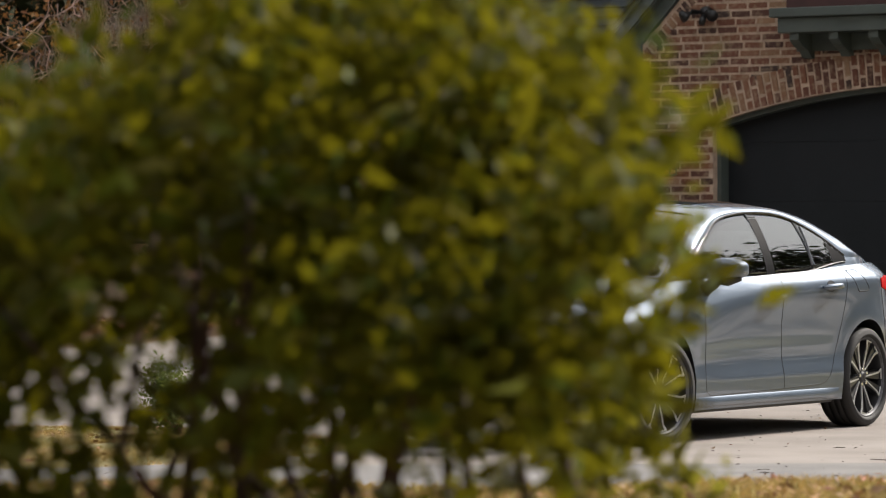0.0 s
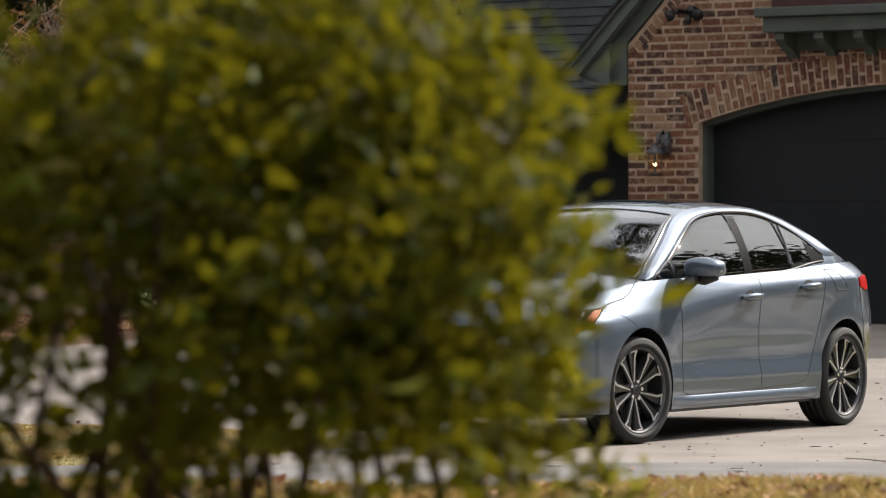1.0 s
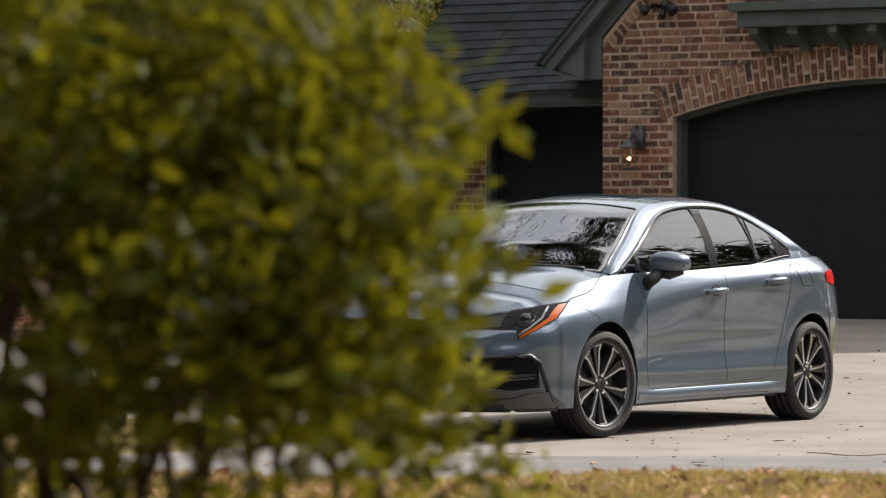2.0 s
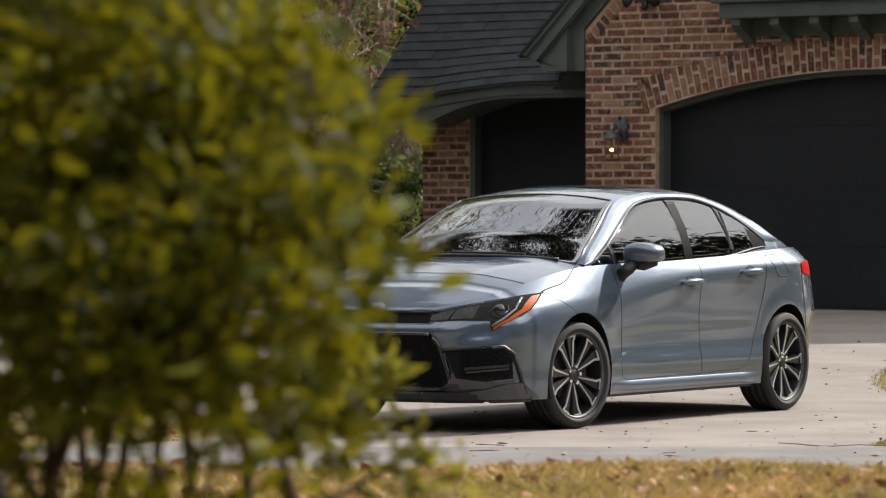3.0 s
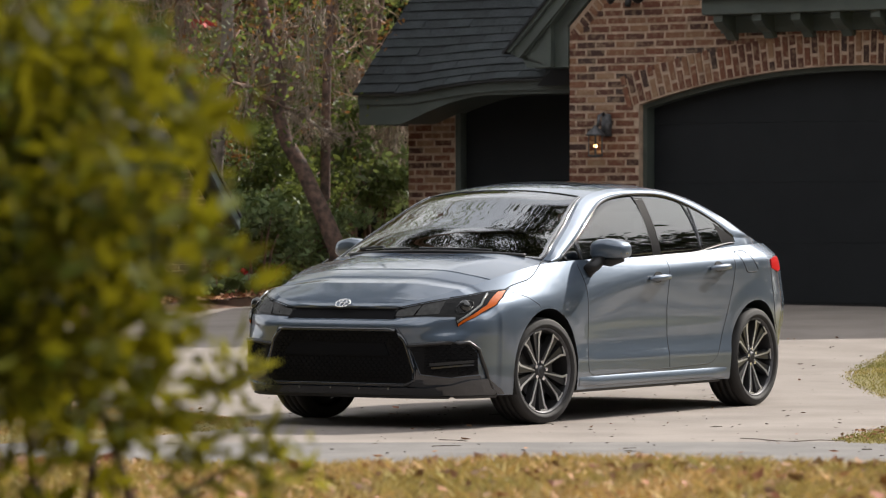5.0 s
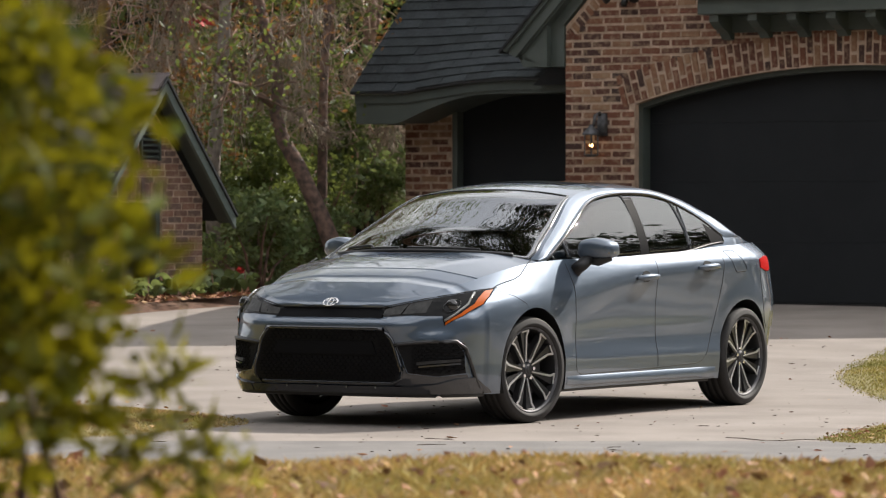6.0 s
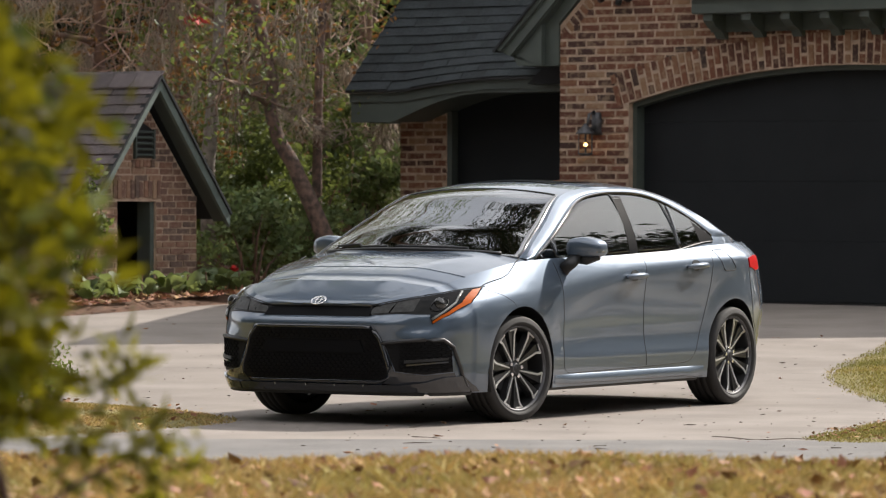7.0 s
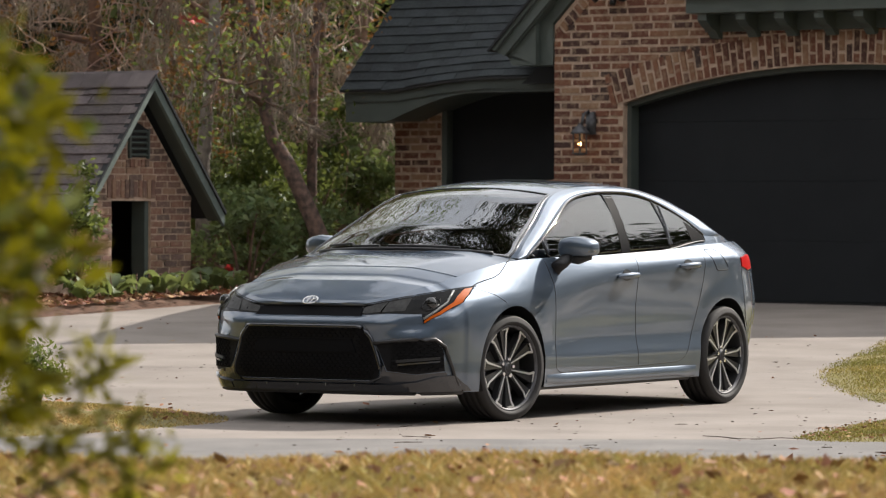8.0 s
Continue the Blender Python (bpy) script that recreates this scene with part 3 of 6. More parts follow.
vent = part("gable_vent", prism([(-0.93, 1.73), (-0.67, 1.73), (-0.67, 2.0), (-0.80, 2.06), (-0.93, 2.0)], -0.004, 0.004), M_BLACK, kennel, "louvred green gable vent")
for k in range(5):
    bm = a_box(-0.93, -0.67, -0.03, 0.0, 0, 0.012)
    bmesh.ops.transform(bm, matrix=pose(0, 0, 1.76 + 0.055 * k, 35, 0, 0), verts=bm.verts)
    part("slat", bm, M_GREEN, vent)
for x in (-0.945, -0.675):
    part("vent_frame", a_box(x, x + 0.022, -0.035, 0.0, 1.72, 2.0, 0.004), M_GREEN, vent)

# ---- car ----
CAR_AT = pose(0.394, 26.79, 0.0, 0, 0, -121.8)
car = thing("car", "pale blue-grey four-door sedan parked on concrete, front wheels turned", "car", CAR_AT)
AXLE, ARCH_R, ARCH_Z = 1.35, 0.365, 0.325
# half-width of the flank below the crease, by height
Z_SIDE = ([0.15, 0.20, 0.27, 0.33, 0.37, 0.41, 0.46, 0.52, 0.62, 0.74, 0.86, 1.00], [0.852, 0.858, 0.866, 0.871, 0.872, 0.866, 0.860, 0.860, 0.863, 0.867, 0.872, 0.878])
Z_FRONT = ([0.15, 0.30, 0.50, 0.66, 0.80, 0.95], [0.858, 0.868, 0.874, 0.876, 0.870, 0.84])
Z_NOSE = ([0.15, 0.25, 0.45, 0.60, 0.68, 0.75, 0.85, 1.0], [2.20, 2.27, 2.285, 2.285, 2.245, 2.18, 2.02, 1.75])
Z_TAIL = ([0.15, 0.35, 0.55, 0.80, 0.95, 1.10], [-2.08, -2.23, -2.31, -2.31, -2.29, -2.24])
P_F, X_F, P_R, X_R = 4.2, 0.9, 3.0, -1.1
# the crease along the flank, from the front wing up to the tail, and how far the body leans in above it
CREASE = ([-2.3, -1.4, -0.8, -0.2, 0.4, 0.9, 1.35, 1.9], [0.945, 0.945, 0.925, 0.895, 0.835, 0.765, 0.735, 0.73])
LEAN_IN = ([-2.3, -1.7, -1.2, -0.2, 0.6, 1.0, 1.3, 1.8, 2.2], [0.13, 0.12, 0.085, 0.058, 0.068, 0.088, 0.105, 0.12, 0.10])
TOP = ([-2.34, -2.2, -1.8, -1.3, -0.5, 0.3, 1.0, 1.3, 1.8, 2.1, 2.27], [0.975, 1.025, 1.050, 1.042, 1.0, 0.978, 0.965, 0.945, 0.845, 0.755, 0.69])


def top_z(x):
    return soft_key(x, *TOP)


def front_share(x):
    return smooth_step(0.25, 1.5, x)


def flank(x, z):
    """Half-width at a station: waist, lower swell, crease and the lean towards the belt."""
    crease, belt = soft_key(x, *CREASE), top_z(x)
    rear = smooth_step(-1.0, -1.7, x)
    low = soft_key(min(z, crease), *Z_SIDE) * (1 - rear) + (soft_key(min(z, crease), *Z_SIDE) * 0.3 + 0.7 * key(min(z, crease), [0.15, 0.4, 0.7, 0.95], [0.83, 0.868, 0.876, 0.868])) * rear
    low = low * (1 - front_share(x)) + soft_key(min(z, crease), *Z_FRONT) * front_share(x)
    if z > crease:
        t = min((z - crease) / max(belt - crease, 0.02), 1.3)
        low -= soft_key(x, *LEAN_IN) * (0.50 * t + 0.50 * t**1.7)
    near_crease = math.exp(-(((z - crease) / 0.022) ** 2))
    low -= 0.0035 * near_crease
    low += 0.012 * math.exp(-(((x - AXLE) / 0.42) ** 2)) + 0.014 * math.exp(-(((x + AXLE) / 0.45) ** 2))
    for c in (AXLE, -AXLE):
        d = math.hypot(x - c, z - ARCH_Z)
        low += 0.004 * smooth_step(ARCH_R + 0.15, ARCH_R + 0.01, d)
    low -= 0.035 * smooth_step(-1.3, -2.1, x) * smooth_step(0.62, 0.95, z)
    return low


def corner(z):
    """How sharply the nose folds into the flank: a clear fold below the lamps, none above."""
    return smooth_step(0.78, 0.62, z)


def side_y(x, z):
    w = flank(x, z)
    if x > X_F:
        p = P_F + 0.6 * corner(z)
        r = min((x - X_F) / (soft_key(z, *Z_NOSE) - X_F), 1)
        y = w * (1 - r**p) ** (1 / p)
        if x > 1.70:
            y += (min(y, side_y(1.70, z) - 0.15 * (x - 1.70)) - y) * corner(z)
        return y
    if x < X_R:
        r = min((x - X_R) / (soft_key(z, *Z_TAIL) - X_R), 1)
        return w * (1 - r**P_R) ** (1 / P_R)
    return w


def front_x(y, z):
    w = soft_key(z, *Z_FRONT) - 0.06 * smooth_step(0.72, 0.92, z)
    p = P_F + 0.6 * corner(z)
    nose = X_F + (soft_key(z, *Z_NOSE) - X_F) * (1 - min(abs(y) / w, 1) ** p) ** (1 / p)
    if abs(y) > 0.7 and corner(z) > 0:
        nose += (min(nose, 1.70 + (side_y(1.70, z) - abs(y)) / 0.15) - nose) * corner(z)
    # the slot between bonnet and bumper, and the swell of the bumper's upper bar
    nose -= 0.030 * smooth_step(0.632, 0.648, z) * smooth_step(0.712, 0.690, z) * smooth_step(0.46, 0.34, abs(y))
    nose += 0.016 * math.exp(-(((z - 0.605) / 0.035) ** 2)) * smooth_step(0.72, 0.5, abs(y))
    # hollow below each headlight
    nose -= 0.022 * math.exp(-(((z - 0.585) / 0.05) ** 2)) * smooth_step(0.50, 0.64, abs(y)) * smooth_step(0.80, 0.72, abs(y))
    return nose


def rear_x(y, z):
    w = flank(REAR_CUT, z) + 0.01
    return X_R + (soft_key(z, *Z_TAIL) - X_R) * (1 - min(abs(y) / w, 1) ** P_R) ** (1 / P_R)


def low_z(x):
    for c in (AXLE, -AXLE):
        if abs(x - c) < ARCH_R:
            return ARCH_Z + math.sqrt(ARCH_R**2 - (x - c) ** 2)
    return 0.19


ROWS = 44
FRONT_CUT, REAR_CUT = 1.86, -1.9


def column(x, low):
    out = []
    for k in range(ROWS + 1):
        z = low + (top_z(x) - low) * k / ROWS
        out.append((x, side_y(x, z), z))
    return out


def end_column(q, front):
    """Columns round the nose (q from 1 at the corner to 0 at the middle) or the tail."""
    out = []
    cut = FRONT_CUT if front else REAR_CUT
    tip = soft_key(0.70, *Z_NOSE) if front else -2.33
    low = 0.19 if front else 0.24
    zt = top_z(cut + (tip - cut) * (1 - q**2.2))
    for k in range(ROWS + 1):
        z = low + (zt - low) * k / ROWS
        y = side_y(cut, z) * q
        x = (front_x if front else rear_x)(y, z)
        blend = smooth_step(0.86, 1.0, q) * (1 - corner(z) * front)
        out.append((x * (1 - blend) + cut * blend if q > 0.86 and abs(x - cut) < 0.12 else x, y, z))
    return out


def arc_xs(c):
    return [c + ARCH_R * math.cos(math.pi * k / 24) for k in range(25)]


STRIPS = [
    [end_column(q, True) for q in spaced([0, 0.88, 1.0], [30, 16])] + [column(x, 0.19) for x in np.linspace(FRONT_CUT, AXLE + ARCH_R, 8)[1:]],
    [column(x, max(low_z(x), ARCH_Z)) for x in arc_xs(AXLE)],
    [],
    [column(x, max(low_z(x), ARCH_Z)) for x in arc_xs(-AXLE)],
    [column(x, 0.21) for x in np.linspace(-AXLE - ARCH_R, REAR_CUT, 8)] + [end_column(q, False) for q in np.linspace(1, 0, 29)[1:]],
]


def skin(grids, mirror=True):
    verts, faces = [], []
    for side in (1, -1) if mirror else (1,):
        for g in grids:
            b, n = len(verts), len(g[0])
            verts += [(x, y * side, z) for c in g for x, y, z in c]
            for i in range(len(g) - 1):
                for k in range(n - 1):
                    q = (b + i * n + k, b + (i + 1) * n + k, b + (i + 1) * n + k + 1, b + i * n + k + 1)
                    faces.append(q if side < 0 else q[::-1])
    return verts, faces


def welded(name, grids, label="", mirror=False, side=1):
    """One painted panel from grids of the left side, mirrored to the other side as asked."""
    if not mirror and side < 0:
        grids = [[[(x, -y, z) for x, y, z in col] for col in g] for g in grids]
    v, f = skin(grids, mirror)
    bm = bmesh.new()
    vs = [bm.verts.new(p) for p in v]
    for q in f:
        bm.faces.new([vs[i] for i in q])
    bmesh.ops.remove_doubles(bm, verts=bm.verts, dist=0.0004)
    bmesh.ops.dissolve_degenerate(bm, edges=bm.edges, dist=0.0003)
    bmesh.ops.recalc_face_normals(bm, faces=bm.faces)
    return part(name, bm, M_PAINT, car, label, smooth=True)


def stretch(strip, x1, x0):
    return [col for col in strip if x0 - 1e-6 <= col[0][0] <= x1 + 1e-6]


LONG_XS = spaced([AXLE - ARCH_R, 0.848, -0.185, -AXLE + ARCH_R], [5, 26, 20])
STRIPS[2] = [column(x, 0.19) for x in LONG_XS]
welded("front_bumper", [STRIPS[0]], "pale blue-grey painted front bumper and nose", True)
welded("rear_bumper", [STRIPS[4]], "pale blue-grey painted rear bumper", True)
for s in (1, -1):
    welded("front_wing", [STRIPS[1], stretch(STRIPS[2], 2, 0.848)], "painted front wing with wheel arch", side=s)
    welded("front_door", [stretch(STRIPS[2], 0.848, -0.185)], "painted front door", side=s)
    welded("rear_door", [stretch(STRIPS[2], -0.185, -2)], "painted rear door", side=s)
    welded("rear_quarter", [STRIPS[3]], "painted rear quarter panel", side=s)

edge = [c[-1] for s in STRIPS for c in s]


def across(points, crown, bow, n=24, lift=0.0, power=2.2):
    """A crowned sheet between the points and their mirror images."""
    grid = []
    for (x, y, z), cr, bw in zip(points, crown, bow):
        grid.append([(x + bw * (1 - (2 * k / n - 1) ** 2), y * (1 - 2 * k / n), z + lift + cr * (1 - abs(2 * k / n - 1) ** power)) for k in range(n + 1)])
    return grid


hood_edge = [p for p in edge if p[0] >= 1.04]
hood = across(hood_edge, [0.058 * smooth_step(2.30, 1.7, p[0]) + 0.012 * smooth_step(1.3, 1.1, p[0]) for p in hood_edge], [0.19 * smooth_step(1.35, 1.05, p[0]) for p in hood_edge], 48, power=2.6)


def hood_fold(p):
    """Two low ridges that run from the pillars towards the badge."""
    x, y, z = p
    ridge = 0.50 - 0.20 * smooth_step(1.2, 2.15, x)
    rise = 0.006 * math.exp(-(((abs(y) - ridge) / 0.11) ** 2)) * smooth_step(2.22, 1.9, x)
    return (x, y, z + rise)


v, f = skin([[[hood_fold(p) for p in row] for row in hood]], False)
raw("hood", v, f, M_PAINT, car, smooth=True)
deck_edge = [p for p in edge if p[0] <= -1.70]
deck = across(deck_edge, [0.04 for p in deck_edge], [-0.10 * smooth_step(-2.0, -1.72, p[0]) for p in deck_edge])
v, f = skin([deck], False)
raw("trunk_lid", v, f, M_PAINT, car, smooth=True)


# greenhouse
RAIL = ([-1.98, -1.80, -1.62, -1.38, -1.02, -0.72, -0.30, 0.10, 0.38, 0.75, 1.14], [1.048, 1.068, 1.110, 1.195, 1.332, 1.395, 1.410, 1.396, 1.348, 1.172, 0.972])
HEADER = ([-1.30, -1.17, -0.97, -0.74, -0.30, -0.08, 0.27, 0.50, 0.80, 1.04], [1.090, 1.172, 1.270, 1.342, 1.375, 1.366, 1.310, 1.216, 1.075, 0.968])
DLO_BACK = -1.285


def rail_z(x):
    return soft_key(x, *RAIL)


def glass_y(x, z):
    ends = max(smooth_step(-1.15, -1.45, x), smooth_step(0.95, 1.12, x))
    yb = side_y(x, top_z(x)) - 0.022 + 0.017 * ends
    t = (z - 0.96) / 0.43
    return yb - 0.235 * max(t, -0.3) ** 1.4 if t > 0 else yb - 0.12 * t


def sill_z(x):
    return 0.960 + 0.045 * smooth_step(0.9, -0.9, x) + 0.058 * smooth_step(-0.6, -1.28, x)


def header_z(x):
    return max(soft_key(x, *HEADER), sill_z(x))


SIDE_XS = spaced([1.14, 1.04, 0.765, 0.38, -0.20, -0.80, -1.12, DLO_BACK, -1.98], [4, 12, 16, 20, 20, 12, 10, 18])
N_PANE = 10
house = []
for x in SIDE_XS:
    zb, zt = top_z(x) - 0.02, max(rail_z(x), top_z(x) - 0.01)
    sill = min(max(sill_z(x), zb), zt)
    head_z = min(max(header_z(x), sill), zt)
    zs = [zb] + list(np.linspace(sill, head_z, N_PANE + 1)) + list(head_z + (zt - head_z) * np.array((0.2, 0.4, 0.6, 0.8, 1.0)))
    col = []
    for z in zs:
        share = (z - head_z) / max(zt - head_z, 0.001)
        y = glass_y(x, z)
        if z > head_z:
            y += 0.010 * smooth_step(0.0, 0.3, share) * smooth_step(0.01, 0.05, zt - head_z) - 0.030 * smooth_step(0.3, 1.1, share) ** 1.6
        col.append((x, y, z))
    house.append(col)
sill_grid = [c[:2] for c in house]
head_grid = [c[-6:] for c in house]
tail_grid = [c[1 : N_PANE + 2] for x, c in zip(SIDE_XS, house) if x <= DLO_BACK + 0.0001]
nose_grid = [c[1 : N_PANE + 2] for x, c in zip(SIDE_XS, house) if x >= 1.0399]


def thicken(ob):
    solid = ob.modifiers.new("thickness", "SOLIDIFY")
    solid.thickness = 0.004
    return ob


def both_sides(name, grid, mat, label=""):
    for s in (1, -1):
        v, f = skin([[[(x, y * s, z) for x, y, z in c] for c in grid]], False)
        if s < 0:
            f = [q[::-1] for q in f]
        pane = raw(name, v, f, mat, car, label, smooth=True)
        if mat is M_GLASS_SIDE:
            thicken(pane)


for g in (sill_grid, head_grid, tail_grid, nose_grid):
    both_sides("cabin_frame", g, M_PAINT)
for x1, x0 in ((1.04, 0.765), (0.765, -0.20), (-0.20, -0.80), (-0.80, DLO_BACK)):
    pane = [c[1 : N_PANE + 2] for x, c in zip(SIDE_XS, house) if x0 - 0.001 <= x <= x1 + 0.001]
    both_sides("side_window", pane, M_GLASS_SIDE, "tinted side window glass")

rail = [c[-1] for c in house]
bow = [0.16 * smooth_step(0.2, 1.14, x) - 0.14 * smooth_step(-0.9, -1.86, x) for x in SIDE_XS]
crown = [0.034 + 0.041 * smooth_step(0.36, 0.6, x) * smooth_step(1.12, 0.9, x) + 0.01 * smooth_step(0.9, 0.4, x) * smooth_step(-1.5, -0.9, x) for x in SIDE_XS]
top = across(rail, crown, bow, 48)


def rows_between(x1, x0):
    return [r for x, r in zip(SIDE_XS, top) if x0 - 0.001 <= x <= x1 + 0.001]


roof_x1 = 0.38
back_at = max(x for x in SIDE_XS if x <= -0.98)
v, f = skin([rows_between(roof_x1, back_at)], False)
raw("roof", v, f, M_PAINT, car, smooth=True)
for x1, x0, name, rim in ((1.14, roof_x1, "windscreen", 1), (back_at, -1.98, "rear_window", 9)):
    rows = rows_between(x1, x0)
    v, f = skin([[r[rim : 49 - rim] for r in rows]], False)
    thicken(raw(name, v, f, M_GLASS, car, "curved laminated glass", smooth=True))
    for cols in ((0, rim + 1), (48 - rim, 49)):
        v, f = skin([[r[cols[0] : cols[1]] for r in rows]], False)
        raw("pillar", v, f, M_PAINT, car, smooth=True)


def patch(name, outline, surface, mat, parent=car, off=0.004, thick=0.012, step=0.03, label="", smooth=True):
    """A plate of an outline (a, b), laid on the surface that gives a point for (a, b, lift)."""
    bm = bmesh.new()
    bm.faces.new([bm.verts.new((a, b, 0)) for a, b in outline])
    lo, hi = np.min(outline, axis=0), np.max(outline, axis=0)
    for axis in (0, 1):
        for c in np.arange(lo[axis] + step, hi[axis], step):
            co = [0, 0, 0]
            co[axis] = c
            no = [0, 0, 0]
            no[axis] = 1
            bmesh.ops.bisect_plane(bm, geom=bm.verts[:] + bm.edges[:] + bm.faces[:], plane_co=co, plane_no=no)
    flat = [tuple(q.co) for q in bm.verts]
    bm.verts.ensure_lookup_table()
    under = [bm.verts.new(surface(a, b, off - thick)) for a, b, _ in flat]
    bm.verts.ensure_lookup_table()
    n = len(flat)
    index = {vert: i for i, vert in enumerate(bm.verts)}
    faces = [[index[q] for q in face.verts] for face in bm.faces]
    rim = [e for e in bm.edges if len(e.link_faces) == 1]
    rim_pairs = [(index[e.verts[0]], index[e.verts[1]]) for e in rim]
    verts = [surface(a, b, off) for a, b, _ in flat] + [tuple(q.co) for q in under]
    bm.free()
    faces += [[n + i for i in reversed(face)] for face in faces] + [[i, j, n + j, n + i] for i, j in rim_pairs]
    bm = bmesh.new()
    vs = [bm.verts.new(p) for p in verts]
    for face in faces:
        bm.faces.new([vs[i] for i in face])
    bmesh.ops.recalc_face_normals(bm, faces=bm.faces)
    ob = part(name, bm, mat, parent, label)
    return ob


def on_front(y, z, lift):
    return (front_x(y, z) + lift, y + (lift * 0.6 * (1 if y > 0 else -1) if abs(y) > 0.6 else 0), z)


def on_side(s):
    return lambda x, z, lift: (x, s * (side_y(x, z) + lift), z)


def on_cabin(s):
    return lambda x, z, lift: (x, s * (glass_y(x, z) + lift), z)


def line(name, points, surface, mat, radius=0.004, lift=0.0, label="", parent=car, fine=0.03):
    """A thin bead along a polyline on a surface."""
    dense = []
    for (a, b), (c, d) in zip(points, points[1:]):
        k = max(int(math.hypot(c - a, d - b) / fine), 1)
        dense += [(a + (c - a) * i / k, b + (d - b) * i / k) for i in range(k)]
    dense.append(points[-1])
    bm = tube(bmesh.new(), [surface(a, b, lift) for a, b in dense], [radius] * len(dense), 6)
    return part(name, bm, mat, parent, label, smooth=True)


def flipped(points):
    return [(-a, b) for a, b in points]


M_MESH = material("grille_mesh", (0.008, 0.008, 0.009), 0.5, bump=0.3, spec=0.15)
M_AMBER = material("amber_lens", (0.44, 0.085, 0.005), 0.35, spec=0.08)
M_RED = material("red_lens", (0.40, 0.006, 0.006), 0.4, spec=0.06)
M_LAMP_DARK = material("smoked_lens", (0.007, 0.007, 0.007), 0.12, spec=0.16)
M_LAMP_INNER = material("lamp_inner", (0.045, 0.044, 0.042), 0.4, 0.1, second=(0.022, 0.022, 0.021), scale=30, spec=0.3)
M_CLEAR = material("lamp_bezel", (0.22, 0.22, 0.21), 0.25, 0.4, coat=1.0)

M_PROJECTOR = material("projector_glass", (0.03, 0.03, 0.03), 0.05, 0.1, coat=1.0)

# front
grille_shape = [(-0.40, 0.578), (0.40, 0.578), (0.455, 0.515), (0.515, 0.34), (0.51, 0.29), (0.46, 0.258), (-0.46, 0.258), (-0.51, 0.29), (-0.515, 0.34), (-0.455, 0.515)]
grille = patch("grille", grille_shape, on_front, M_MESH, off=0.006, thick=0.02, label="black honeycomb lower grille")
line("grille_surround", grille_shape + grille_shape[:1], on_front, M_BLACK_AND_LIP_SHADE, 0.013, 0.004)


def honeycomb(name, keep, cell, parent, radius, lift):
    """A net of hexagons laid on the nose, wherever keep(y, z) holds."""
    bm = bmesh.new()
    step_y, step_z = 1.732 * cell, 1.5 * cell * 0.62
    for row in range(int(0.35 / step_z)):
        for col in range(-int(0.95 / step_y), int(0.95 / step_y) + 1):
            y0, z0 = (col + 0.5 * (row % 2)) * step_y, 0.25 + row * step_z
            if not keep(y0, z0):
                continue
            ring = [on_front(y0 + cell * math.sin(k * 1.0472), z0 + 0.62 * cell * math.cos(k * 1.0472), lift) for k in range(4)]
            tube(bm, ring, [radius] * 4, 4)
    return part(name, bm, M_SATIN, parent, "black honeycomb net")


def in_grille(y, z):
    half = key(z, [0.26, 0.34, 0.52, 0.58], [0.44, 0.49, 0.43, 0.38])
    return abs(y) < half and 0.272 < z < 0.565 and not (0.42 < z < 0.51 and abs(y) < 0.36)


honeycomb("grille_net", in_grille, 0.021, grille, 0.0042, 0.010)
patch("plate_panel", [(-0.36, 0.425), (0.36, 0.425), (0.33, 0.505), (-0.33, 0.505)], on_front, M_SATIN, off=0.016, thick=0.012, step=0.06, label="plain matt black number plate panel")
patch("upper_grille", [(-0.37, 0.640), (0.37, 0.640), (0.36, 0.696), (-0.36, 0.696)], on_front, M_SATIN, label="black upper grille strip", step=0.05)
VENT = [(0.485, 0.486), (0.66, 0.500), (0.770, 0.500), (0.795, 0.44), (0.797, 0.318), (0.70, 0.302), (0.555, 0.322)]
HEAD = [(0.345, 0.694), (0.45, 0.717), (0.551, 0.739), (0.703, 0.773), (0.77, 0.795), (0.806, 0.807), (0.820, 0.765), (0.824, 0.720), (0.786, 0.649), (0.723, 0.595), (0.713, 0.655), (0.55, 0.658), (0.36, 0.646)]
AMBER = [(0.791, 0.797), (0.804, 0.804), (0.817, 0.764), (0.821, 0.720), (0.784, 0.652), (0.726, 0.600), (0.726, 0.614), (0.776, 0.667), (0.800, 0.722)]
